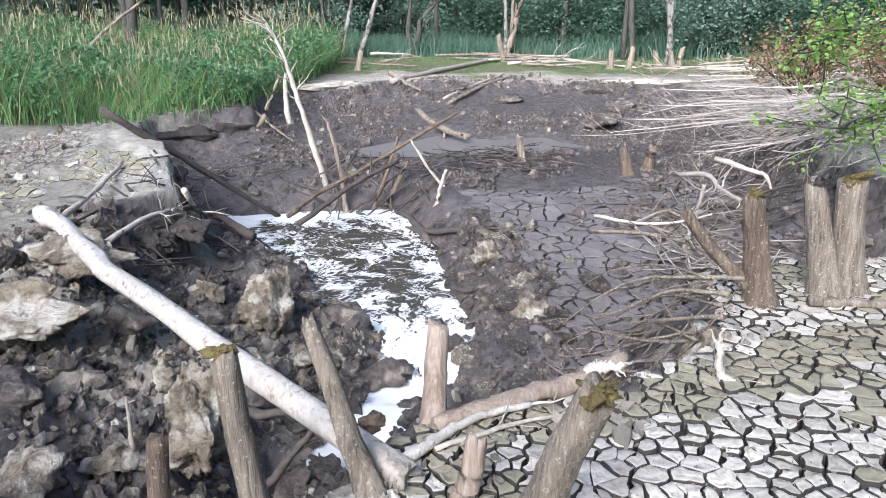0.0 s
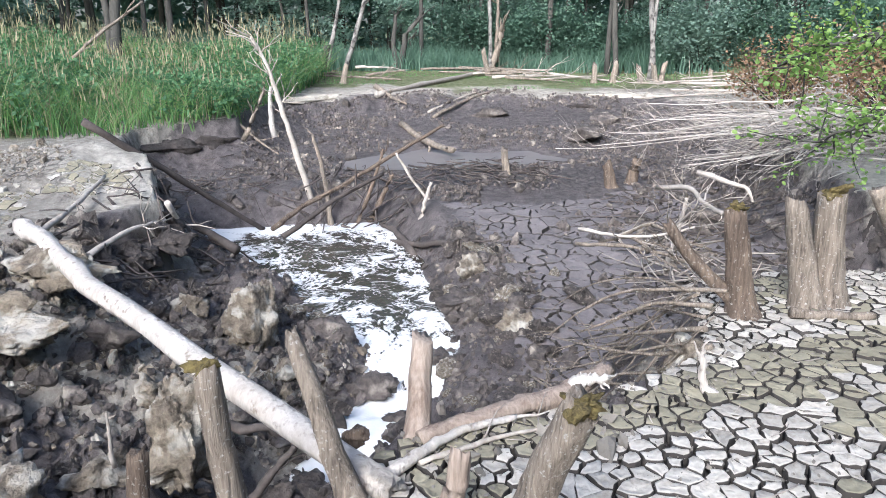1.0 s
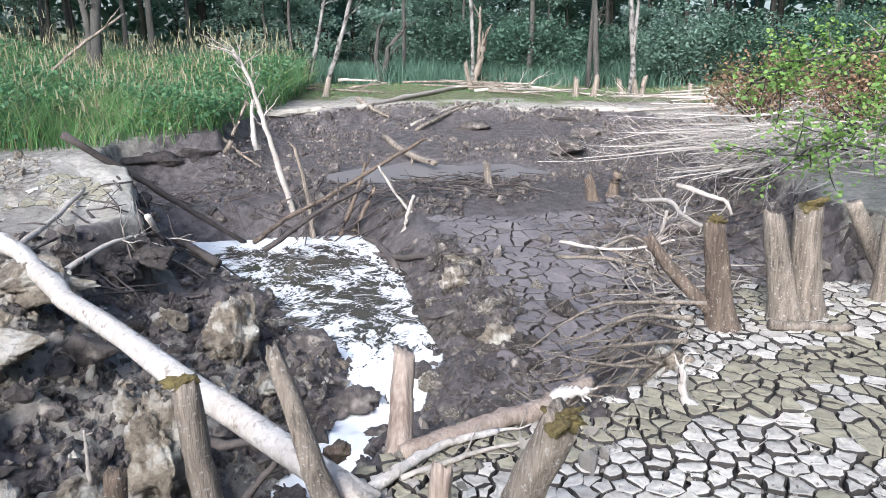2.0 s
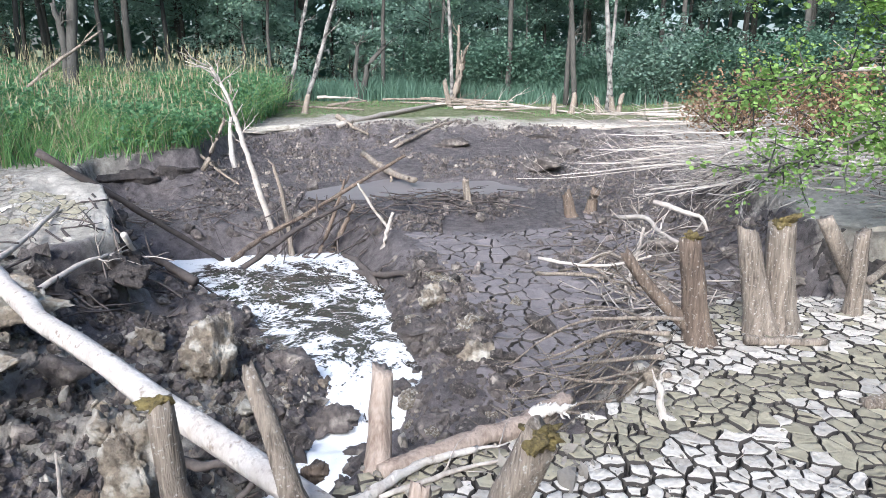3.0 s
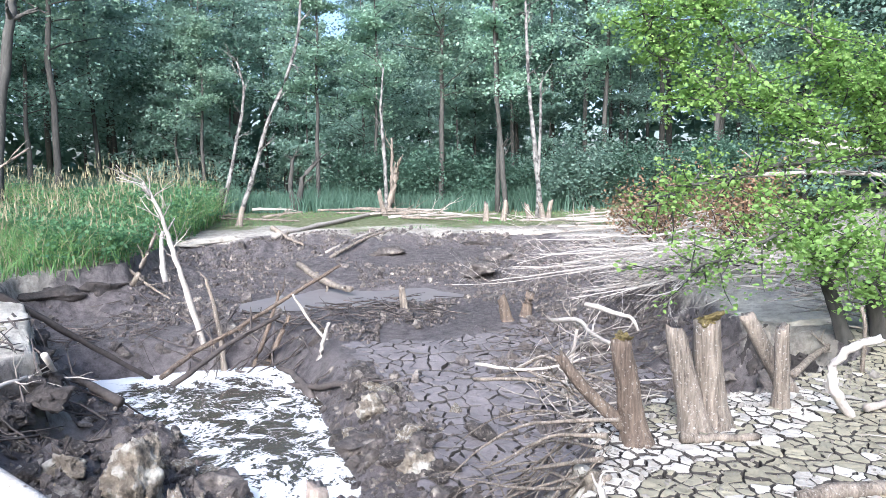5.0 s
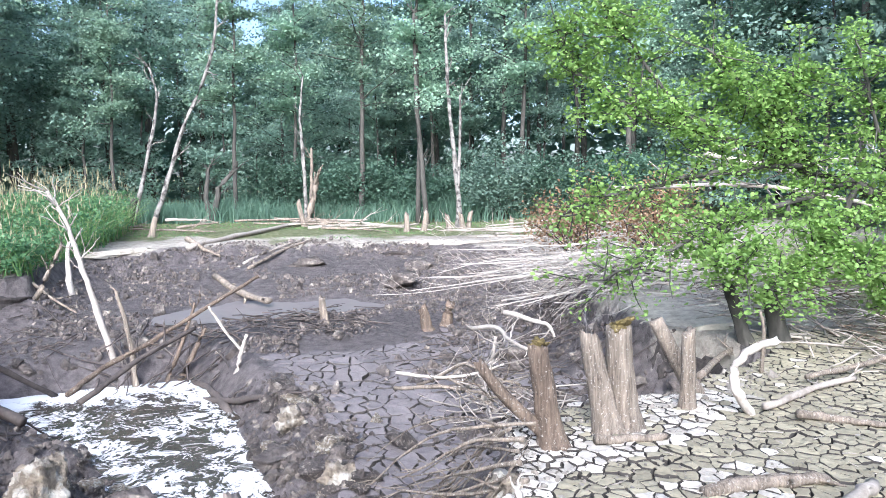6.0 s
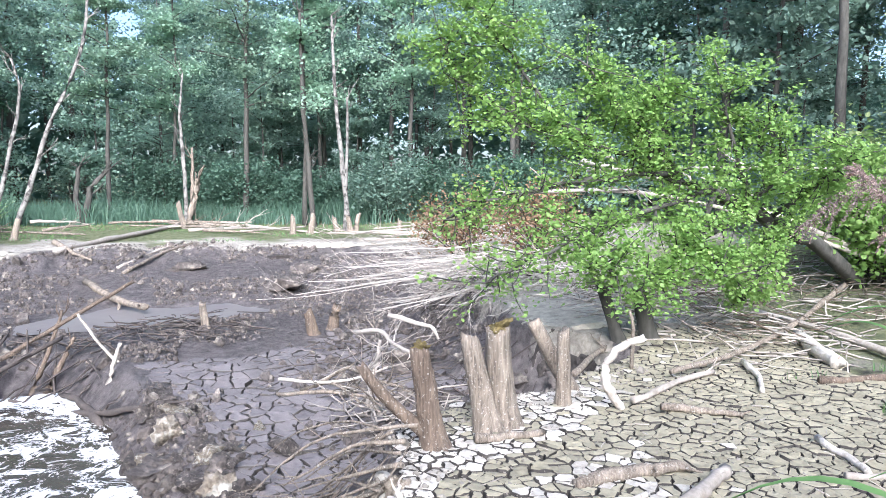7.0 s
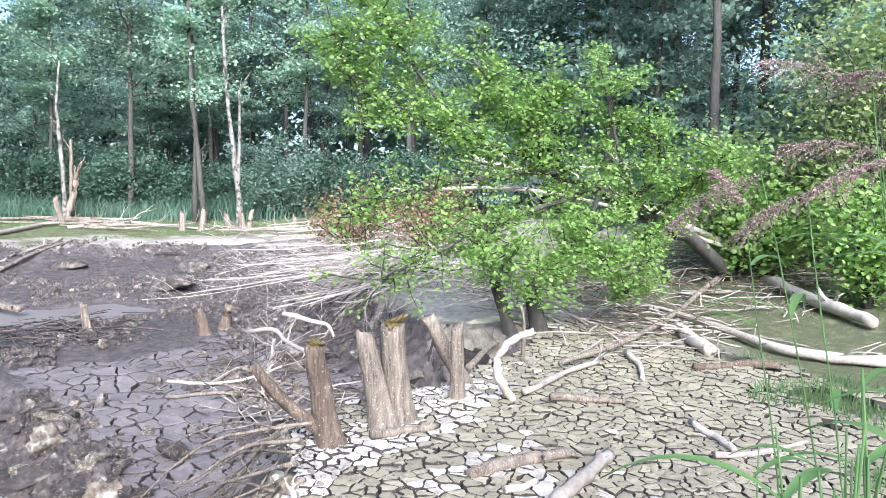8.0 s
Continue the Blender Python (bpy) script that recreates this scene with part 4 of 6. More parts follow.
branch("brush_branch", "thin grey branch reaching from the crust over the slope", [(1.97, 4.97, 0.17), (1.80, 5.35, -0.01), (1.66, 5.70, -0.18)], 0.0225, 0.009, GREY_WOOD, 5, 325, "branches on the bank", "branch", 0.3)
branch("brush_branch", "thin grey branch reaching from the crust over the slope", [(2.01, 4.96, -0.00), (1.75, 5.30, -0.18), (1.48, 5.63, -0.28), (1.26, 5.93, -0.34)], 0.0195, 0.0078, GREY_WOOD, 5, 326, "branches on the bank", "branch", 0.3)
branch("brush_branch", "thin grey branch reaching from the crust over the slope", [(2.03, 4.95, -0.00), (1.86, 5.31, -0.33), (1.61, 5.68, -0.54), (1.41, 6.02, -0.81)], 0.0225, 0.009, GREY_WOOD, 5, 327, "branches on the bank", "branch", 0.3)
branch("brush_branch", "thin grey branch reaching from the crust over the slope", [(1.93, 4.99, 0.05), (1.69, 5.41, -0.20), (1.35, 5.83, -0.52), (1.07, 6.21, -0.74)], 0.013499999999999998, 0.005399999999999999, GREY_WOOD, 5, 328, "branches on the bank", "branch", 0.3)
branch("brush_branch", "thin grey branch reaching from the crust over the slope", [(1.93, 4.99, 0.42), (1.86, 5.58, 0.02), (1.72, 6.18, -0.44)], 0.015, 0.006, GREY_WOOD, 5, 329, "branches on the bank", "branch", 0.3)
branch("brush_branch", "thin grey branch reaching from the crust over the slope", [(1.98, 4.97, 0.26), (1.85, 5.44, 0.15), (1.77, 5.88, -0.05), (1.60, 6.34, -0.39)], 0.013499999999999998, 0.005399999999999999, GREY_WOOD, 5, 330, "branches on the bank", "branch", 0.3)
branch("brush_branch", "thin grey branch reaching from the crust over the slope", [(1.86, 5.02, 0.46), (1.72, 5.52, 0.38), (1.45, 6.05, 0.15), (1.21, 6.55, -0.24)], 0.012, 0.0048, GREY_WOOD, 5, 331, "branches on the bank", "branch", 0.3)
branch("brush_branch", "thin grey branch reaching from the crust over the slope", [(1.85, 5.02, -0.03), (1.76, 5.80, -0.22), (1.51, 6.61, -0.62)], 0.013499999999999998, 0.005399999999999999, GREY_WOOD, 5, 332, "branches on the bank", "branch", 0.3)
branch("brush_branch", "whitened twisted root hanging at the crust's edge", [(1.82, 4.33, -0.01), (1.79, 4.35, 0.11), (1.78, 4.35, 0.27)], 0.035, 0.02, PALE_WOOD, 2, 333, "branches on the bank", "branch", 0.12)
branch("brush_branch", "reddish grey dead branch in the brush at the cliff foot", [(1.63, 7.42, 0.12), (1.97, 7.13, 0.19), (2.27, 6.83, 0.20), (2.41, 6.57, 0.20)], 0.022750000000000003, 0.01225, GREY_WOOD, 8, 334, "branches on the bank", "branch", 0.5)
branch("brush_branch", "reddish grey dead branch in the brush at the cliff foot", [(1.65, 7.42, 0.28), (1.91, 7.15, 0.29), (2.21, 6.85, 0.37), (2.47, 6.55, 0.53)], 0.0195, 0.010499999999999999, TWIG, 8, 335, "branches on the bank", "branch", 0.5)
branch("brush_branch", "reddish grey dead branch in the brush at the cliff foot", [(1.85, 7.37, 0.17), (2.04, 7.01, 0.30), (2.22, 6.64, 0.18)], 0.0195, 0.010499999999999999, GREY_WOOD, 8, 336, "branches on the bank", "branch", 0.5)
branch("brush_branch", "reddish grey dead branch in the brush at the cliff foot", [(2.29, 7.25, 0.11), (2.34, 6.92, 0.38), (2.45, 6.56, 0.69)], 0.0195, 0.010499999999999999, TWIG, 8, 337, "branches on the bank", "branch", 0.5)
branch("brush_branch", "reddish grey dead branch in the brush at the cliff foot", [(2.01, 7.33, 0.24), (2.21, 7.06, 0.43), (2.41, 6.79, 0.36), (2.62, 6.49, 0.33)], 0.022750000000000003, 0.01225, GREY_WOOD, 8, 338, "branches on the bank", "branch", 0.5)
branch("curved_stub", "white bowed stub rising from cracked mud", [(4.81, 5.90, 0.03), (4.60, 5.86, 0.30), (4.58, 5.88, 0.51), (4.69, 5.80, 0.70), (4.87, 5.66, 0.82)], 0.05, 0.034, PALE_WOOD, 0, 339, "branches on the bank", "stump", 0.35)
branch("short_log", "short grey log beside the stumps", [(3.11, 5.52, 0.06), (3.39, 5.52, 0.05), (3.59, 5.48, 0.06)], 0.045, 0.03, GREY_WOOD, 0, 340, "branches on the bank", "log", 0.35)
branch("short_log", "flat decayed log sunk in the crust", [(3.49, 4.45, 0.04), (3.88, 4.42, 0.04), (4.29, 4.36, 0.04)], 0.06, 0.04, GREY_WOOD, 3, 341, "branches on the bank", "log", 0.2)
branch("short_log", "thick decayed log lying on the cracked mud", [(3.55, 3.71, 0.02), (4.05, 3.93, 0.03), (4.51, 4.17, 0.04)], 0.065, 0.055, TWIG, 1, 342, "branches on the bank", "log", 0.2)
branch("short_log", "pale split stick on the mud", [(3.45, 4.03, 0.01), (3.66, 4.08, 0.02)], 0.03, 0.02, PALE_WOOD, 0, 343, "branches on the bank", "log", 0.35)
branch("short_log", "whitish stick on the cracked mud", [(5.24, 5.57, 0.08), (5.48, 5.40, 0.07), (5.74, 5.19, 0.06)], 0.045, 0.025, GREY_WOOD, 2, 344, "branches on the bank", "log", 0.2)
branch("short_log", "pale stick on greenish mud", [(5.84, 4.35, 0.02), (5.77, 4.05, 0.01), (5.61, 3.74, 0.01)], 0.035, 0.03, PALE_WOOD, 0, 345, "branches on the bank", "log", 0.35)
branch("short_log", "thin grey stick on greenish mud", [(5.44, 3.70, 0.01), (5.83, 3.62, 0.00), (6.42, 3.57, 0.01)], 0.03, 0.02, TWIG, 1, 346, "branches on the bank", "log", 0.35)
branch("short_log", "short pale stick on the litter", [(7.20, 6.54, 0.13), (7.00, 6.18, 0.11), (6.57, 5.72, 0.09)], 0.04, 0.03, PALE_WOOD, 1, 347, "branches on the bank", "log", 0.2)
branch("short_log", "broken log chunk on the litter", [(9.16, 7.43, 0.18), (8.62, 6.66, 0.15), (8.33, 6.16, 0.14)], 0.1, 0.09, PALE_WOOD, 0, 348, "branches on the bank", "log", 0.35)
branch("short_log", "dark split board of bark on mud", [(7.76, 5.77, 0.07), (8.38, 5.65, 0.07), (8.74, 5.41, 0.05)], 0.05, 0.05, BROWN_WOOD, 1, 349, "branches on the bank", "log", 0.2)
branch("long_limb", "long grey limb curving over the litter", [(6.06, 6.51, 0.19), (7.40, 6.89, 0.21), (9.72, 8.03, 0.24), (12.04, 9.16, 0.48), (14.28, 10.12, 0.78)], 0.03, 0.055, GREY_WOOD, 6, 350, "branches on the bank", "branch", 0.7)
branch("long_limb", "thick pale limb across the litter", [(10.04, 8.96, 0.26), (9.80, 7.30, 0.19), (9.41, 5.69, 0.12), (9.99, 4.73, 0.11)], 0.045, 0.075, TWIG, 5, 351, "branches on the bank", "branch", 0.7)
branch("long_limb", "heavy pale log under the thicket", [(12.83, 8.39, 0.61), (12.00, 6.88, 0.46), (11.50, 5.72, 0.35)], 0.11, 0.1, TWIG, 2, 352, "branches on the bank", "log", 0.4)
branch("long_limb", "dark limb on the mud slope", [(5.11, 5.97, 0.09), (5.89, 6.31, 0.11), (6.62, 6.51, 0.12)], 0.04, 0.03, TWIG, 4, 353, "branches on the bank", "branch", 0.5)
branch("long_limb", "dark stick leaning at the cliff edge", [(5.05, 7.07, 0.15), (6.35, 8.32, 0.07), (7.26, 8.48, 0.30)], 0.045, 0.03, GREY_WOOD, 2, 354, "branches on the bank", "branch", 0.35)
branch("thin_stake", "thin stake upright on the bank", [(5.86, 7.09, 0.09), (5.77, 6.96, 0.56), (5.73, 6.99, 0.84)], 0.025, 0.02, GREY_WOOD, 0, 355, "branches on the bank", "stake", 0.35)
branch("propped_trunk", "long bleached dead trunk propped behind the alder", [(13.52, 9.31, 1.02), (10.59, 10.45, 2.21), (7.65, 10.92, 2.84)], 0.07, 0.05, TWIG, 8, 356, "branches on the bank", "dead tree", 0.8)
branch("propped_trunk", "bleached dead limb propped behind the alder", [(13.36, 9.19, 0.98), (9.61, 10.67, 2.20), (6.56, 12.15, 2.26)], 0.05, 0.03, TWIG, 8, 357, "branches on the bank", "dead tree", 0.8)
branch("propped_trunk", "bleached dead limb propped behind the alder", [(11.39, 8.82, 2.71), (10.01, 9.89, 2.74), (8.02, 11.27, 2.66)], 0.04, 0.025, TWIG, 8, 358, "branches on the bank", "dead tree", 0.8)
branch("bank_stick", "thin pale stick on the dried bank", [(-4.18, 7.71, 0.16), (-4.21, 8.61, 0.25), (-4.43, 10.05, 0.36)], 0.035, 0.025, TWIG, 0, 359, "branches on the bank", "branch", 0.35)
branch("bank_stick", "thin pale stick in the bank grass", [(-9.40, 15.86, 0.65), (-9.37, 16.92, 0.67), (-7.76, 15.04, 0.46)], 0.04, 0.03, PALE_WOOD, 0, 360, "branches on the bank", "branch", 0.35)
branch("bank_stick", "roots hanging from the undercut bank", [(-3.33, 9.34, 0.08), (-3.31, 9.64, -0.26), (-3.15, 9.00, -0.32)], 0.04, 0.02, TWIG, 5, 361, "branches in the hollow", "root", 0.4)
branch("bank_stick", "splintered root on the dark slope", [(-3.69, 7.92, -0.08), (-3.55, 8.56, -0.02), (-3.41, 8.93, -0.01)], 0.04, 0.02, TWIG, 6, 362, "branches in the hollow", "root", 0.5)
branch("bank_stick", "thin pale twig among clods", [(-1.82, 3.78, -0.14), (-1.82, 3.79, 0.02), (-1.82, 3.79, 0.15)], 0.015, 0.008, TWIG, 1, 363, "branches in the hollow", "branch", 0.1)
branch("gully_root", "dark wet root in the outflow", [(-1.12, 4.15, -0.65), (-0.97, 4.19, -0.46), (-0.84, 4.22, -0.33)], 0.03, 0.02, DARK_TWIG, 3, 364, "branches in the hollow", "root", 0.2)
branch("gully_root", "dark limb under the big log", [(-1.34, 4.71, -0.49), (-1.16, 4.76, -0.49), (-1.05, 4.79, -0.58)], 0.04, 0.03, DARK_TWIG, 2, 365, "branches in the hollow", "root", 0.2)
branch("brink_branch", "barkless forked branch along the brink", [(-0.13, 3.44, 0.02), (0.02, 3.63, 0.02), (0.22, 3.81, 0.02), (0.53, 3.95, 0.02)], 0.035, 0.02, PALE_WOOD, 3, 366, "branches on the bank", "branch", 0.2)
branch("brink_branch", "thin dry branch along the brink", [(0.02, 3.53, -0.00), (0.21, 3.64, -0.00), (0.48, 3.79, -0.00), (0.72, 3.86, -0.00)], 0.018, 0.01, TWIG, 4, 367, "branches on the bank", "branch", 0.25)
branch("splintered_log", "white splintered end of a broken log", [(0.90, 4.25, 0.05), (1.00, 4.23, 0.12), (1.14, 4.20, 0.15)], 0.06, 0.02, PALE_WOOD, 8, 368, "branches on the bank", "log", 0.1)
branch("dead_birch", "slender leaning white birch on the far shore", [(-3.54, 31.75, 0.73), (-2.89, 31.82, 2.66), (-2.25, 31.87, 4.77), (-1.12, 31.94, 7.67), (-0.78, 31.95, 10.17)], 0.11, 0.05, BIRCH, 14, 369, "bare trees on the far shore", "dead tree", 0.75)
branch("dead_birch", "slender bare birch with a forked top", [(-4.28, 31.66, 0.74), (-3.66, 31.74, 3.48), (-3.24, 31.79, 5.79), (-3.49, 31.76, 7.11)], 0.09, 0.04, BIRCH, 8, 370, "bare trees on the far shore", "dead tree", 0.75)
branch("dead_birch", "dead bare stem on the far shore", [(2.61, 31.85, 0.74), (2.55, 31.86, 3.48), (2.42, 31.87, 5.14), (2.57, 31.86, 7.02)], 0.11, 0.03, BIRCH, 10, 371, "bare trees on the far shore", "dead tree", 0.75)
branch("dead_birch", "dead bare stem on the far shore", [(2.65, 31.65, 0.74), (3.00, 31.62, 2.27), (3.08, 31.61, 2.71)], 0.16, 0.1, GREY_WOOD, 2, 372, "bare trees on the far shore", "dead tree", 0.75)
branch("dead_birch", "dead bare stem on the far shore", [(2.78, 32.14, 0.76), (2.90, 32.13, 2.52), (2.89, 32.13, 4.02)], 0.1, 0.05, GREY_WOOD, 2, 373, "bare trees on the far shore", "dead tree", 0.75)
branch("dead_birch", "tall dead birch with two stems", [(8.35, 27.75, 0.62), (8.11, 27.82, 3.10), (7.87, 27.88, 5.66), (7.74, 27.92, 8.17), (7.71, 27.93, 8.99)], 0.11, 0.04, BIRCH, 9, 374, "bare trees on the far shore", "dead tree", 0.75)
branch("dead_birch", "second stem of the dead birch", [(8.16, 27.80, 0.62), (8.28, 27.77, 4.59), (8.28, 27.77, 5.90)], 0.08, 0.04, BIRCH, 3, 375, "bare trees on the far shore", "dead tree", 0.75)
branch("shore_tree", "grey alder trunk on the far shore", [(7.53, 30.04, 0.69), (7.33, 30.09, 2.94), (7.08, 30.15, 6.15), (6.99, 30.17, 9.50)], 0.13, 0.06, BARK, 10, 376, "bare trees on the far shore", "dead tree", 0.75)
branch("shore_tree", "grey trunk behind the reeds", [(-10.20, 24.93, 0.79), (-9.91, 25.05, 4.45), (-9.57, 25.18, 7.24), (-9.45, 25.23, 8.28)], 0.2, 0.14, BARK, 6, 377, "bare trees on the far shore", "dead tree", 0.75)
branch("shore_tree", "grey trunk with a fork behind the reeds", [(-10.25, 24.91, 0.79), (-10.28, 24.90, 3.04), (-10.47, 24.82, 4.08)], 0.14, 0.08, BARK, 4, 378, "bare trees on the far shore", "dead tree", 0.75)
branch("shore_tree", "gnarled low trunk in the reeds", [(-1.21, 32.93, 0.77), (-0.94, 32.94, 2.30), (-0.18, 32.96, 3.16)], 0.17, 0.05, BARK, 8, 379, "bare trees on the far shore", "dead tree", 0.75)
branch("shore_tree", "gnarled low trunk in the reeds", [(-1.29, 32.93, 0.77), (-1.50, 32.92, 2.18), (-1.28, 32.93, 3.28)], 0.15, 0.05, BARK, 8, 380, "bare trees on the far shore", "dead tree", 0.75)
branch("shore_tree", "broken grey stub at the reed edge", [(-4.16, 29.66, 0.67), (-4.03, 29.68, 1.48), (-3.89, 29.70, 1.91)], 0.16, 0.1, BARK, 0, 381, "bare trees on the far shore", "dead tree", 0.75)
branch("shore_tree", "bent bare tree in the reeds", [(-9.99, 19.60, 0.60), (-9.22, 19.97, 1.67), (-8.46, 20.31, 2.38), (-7.54, 20.67, 3.10)], 0.06, 0.03, GREY_WOOD, 5, 382, "bare trees on the far shore", "dead tree", 0.75)
post((5.92, 26.8, 0.68), (5.92, 26.8, 1.34), 0.12, 0.085, GREY_WOOD, "pale stub with a flared foot on the far shore", 60, "stubs on the far shore", name="shore_stub", category="stump", jag=0.12, sides=10)
post((6.56, 26.71, 0.69), (6.66, 26.69, 1.4), 0.12, 0.085, GREY_WOOD, "pale stub with a flared foot on the far shore", 61, "stubs on the far shore", name="shore_stub", category="stump", jag=0.12, sides=10)
post((7.55, 26.67, 0.69), (7.44, 26.7, 1.3), 0.12, 0.085, GREY_WOOD, "pale stub with a flared foot on the far shore", 62, "stubs on the far shore", name="shore_stub", category="stump", jag=0.12, sides=10)
post((8.17, 26.97, 0.71), (8.08, 27.0, 1.33), 0.12, 0.085, GREY_WOOD, "pale stub with a flared foot on the far shore", 63, "stubs on the far shore", name="shore_stub", category="stump", jag=0.12, sides=10)
post((8.53, 27.48, 0.72), (8.64, 27.45, 1.36), 0.12, 0.085, GREY_WOOD, "pale stub with a flared foot on the far shore", 64, "stubs on the far shore", name="shore_stub", category="stump", jag=0.12, sides=10)
post((10.1, 26.91, 0.71), (10.14, 26.89, 1.16), 0.12, 0.085, GREY_WOOD, "pale stub with a flared foot on the far shore", 65, "stubs on the far shore", name="shore_stub", category="stump", jag=0.12, sides=10)
post((-2.94, 26.1, 0.66), (-2.81, 26.11, 1.29), 0.12, 0.085, GREY_WOOD, "pale stub with a flared foot on the far shore", 66, "stubs on the far shore", name="shore_stub", category="stump", jag=0.12, sides=10)
post((2.4, 29.81, 0.77), (2.15, 29.83, 1.79), 0.12, 0.085, GREY_WOOD, "pale stub with a flared foot on the far shore", 67, "stubs on the far shore", name="shore_stub", category="stump", jag=0.12, sides=10)


# ---- heap of bleached branches: a felled dead crown fanning out over the brink ----
def build_fans():
    rng = random.Random(9)
    for k in range(56):
        root = Vector((rng.gauss(8.8, 0.7), rng.gauss(15.2, 1.3), 0))
        root.z = ground_at(root.x, root.y) + rng.uniform(0.1, 0.6)
        w = math.pi + rng.gauss(0.1, 0.5)
        ln = rng.uniform(1.4, 4.6)
        pts = [tuple(root)]
        for u in (0.35, 0.7, 1.0):
            x, y = root.x + math.cos(w) * ln * u + rng.gauss(0, 0.12), root.y + math.sin(w) * ln * u + rng.gauss(0, 0.15)
            pts.append((x, y, max(ground_at(x, y) + rng.uniform(0.08, 0.3), root.z - 0.07 * ln * u + rng.gauss(0, 0.05))))
        branch("dead_branch", "bleached dead branch fanning over the brink", pts, rng.uniform(0.012, 0.032), 0.007,
               PALE_WOOD if k % 4 else TWIG, 7, 500 + k, "heap of bleached branches", reach=0.9)
    for k in range(30):
        root = Vector((rng.uniform(6.9, 8.4), rng.uniform(11.2, 15.2), 0))
        root.z = ground_at(root.x, root.y) + rng.uniform(0.1, 0.5)
        w = math.pi + rng.gauss(0.1, 0.4)
        ln = rng.uniform(1.2, 2.8)
        pts = [tuple(root)]
        for u in (0.4, 0.75, 1.0):
            x, y = root.x + math.cos(w) * ln * u + rng.gauss(0, 0.1), root.y + math.sin(w) * ln * u + rng.gauss(0, 0.12)
            pts.append((x, y, max(ground_at(x, y) + rng.uniform(0.06, 0.2), root.z - 0.16 * ln * u + rng.gauss(0, 0.05))))
        branch("dead_branch", "thin bleached branch hanging over the mud cliff", pts, rng.uniform(0.012, 0.03), 0.007,
               PALE_WOOD if k % 2 else TWIG, 7, 540 + 31 * k, "heap of bleached branches", reach=0.6)
    for k in range(18):
        x = rng.uniform(6.5, 7.6)
        root = Vector((x, rng.uniform(11.5, 14.5), 0))
        root.z = ground_at(root.x, root.y) + rng.uniform(0.2, 0.5)
        tip = root + Vector((rng.uniform(-1.9, -0.7), rng.uniform(-1.0, 0.6), 0))
        tip.z = ground_at(tip.x, tip.y) + rng.uniform(0.05, 0.4)
        branch("dead_branch", "thin dark dead branch trailing down the mud cliff", [tuple(root), tuple(root.lerp(tip, 0.5) + Vector((0, 0, 0.15))), tuple(tip)], rng.uniform(0.014, 0.028), 0.008,
               TWIG if k % 2 else DARK_TWIG, 5, 560 + k, "heap of bleached branches", reach=0.6)
    for k in range(26):
        a = Vector((rng.uniform(8.0, 11.5), rng.uniform(12, 18.5), 0))
        w = rng.uniform(0, 6.28)
        b = a + Vector((math.cos(w), math.sin(w), 0)) * rng.uniform(0.8, 2.0)
        a.z, b.z = ground_at(a.x, a.y) + rng.uniform(0.05, 0.5), ground_at(b.x, b.y) + rng.uniform(0.05, 0.5)
        branch("dead_branch", "bleached dead branch lying on the bank", [tuple(a), tuple(b)], rng.uniform(0.02, 0.045), 0.012, PALE_WOOD if k % 2 else TWIG, 5, 600 + k, "heap of bleached branches", reach=0.7)
    for k in range(20):
        x = rng.uniform(-5.5, 5.5)
        a = Vector((x, rng.uniform(26.5, 32), 0))
        w = rng.gauss(0, 0.6)
        b = a + Vector((math.cos(w), math.sin(w), 0)) * rng.uniform(1.2, 4.0)
        a.z, b.z = ground_at(a.x, a.y) + rng.uniform(0.05, 0.22), ground_at(b.x, b.y) + rng.uniform(0.05, 0.22)
        branch("driftwood", "grey driftwood lying along the far shore", [tuple(a), tuple(a.lerp(b, 0.5)), tuple(b)], rng.uniform(0.03, 0.065), 0.025, GREY_WOOD if k % 3 else TWIG, 3, 640 + k, "driftwood on the far shore", reach=0.8)
    for k in range(10):
        x = rng.uniform(9, 14)
        a = Vector((x, rng.uniform(20, 25), 0))
        b = a + Vector((rng.uniform(-4, -1.5), rng.uniform(-0.6, 0.6), 0))
        a.z, b.z = ground_at(a.x, a.y) + rng.uniform(0.1, 0.5), ground_at(b.x, b.y) + rng.uniform(0.1, 0.3)
        branch("driftwood", "grey driftwood lying along the far shore", [tuple(a), tuple(a.lerp(b, 0.5)), tuple(b)], rng.uniform(0.03, 0.06), 0.02, TWIG, 6, 690 + k, "driftwood on the far shore", reach=1.0)


def litter(name, label, n, box, length, r, mat, seed, lift=0.12, clear=0.0):
    """Uncountable small twigs strewn over a stretch of ground."""
    rng = random.Random(seed)
    s = Shape()
    for _ in range(n):
        a = Vector((rng.uniform(box[0], box[1]), rng.uniform(box[2], box[3]), 0))
        w = rng.uniform(0, 6.28)
        b = a + Vector((math.cos(w), math.sin(w), 0)) * length * rng.uniform(0.4, 1.3)
        a.z, b.z = ground_at(a.x, a.y) + rng.uniform(0, lift), ground_at(b.x, b.y) + rng.uniform(0, lift)
        q = curve_points(a, b, 4, 0, length * 0.06, rng)
        k = r * rng.uniform(0.5, 1.4)
        tube(s, q, [k, k * 0.9, k * 0.7, k * 0.4], 4, 0, rng)
    tagged(part(name, s, mat, None), label, "twigs", kind="stuff")


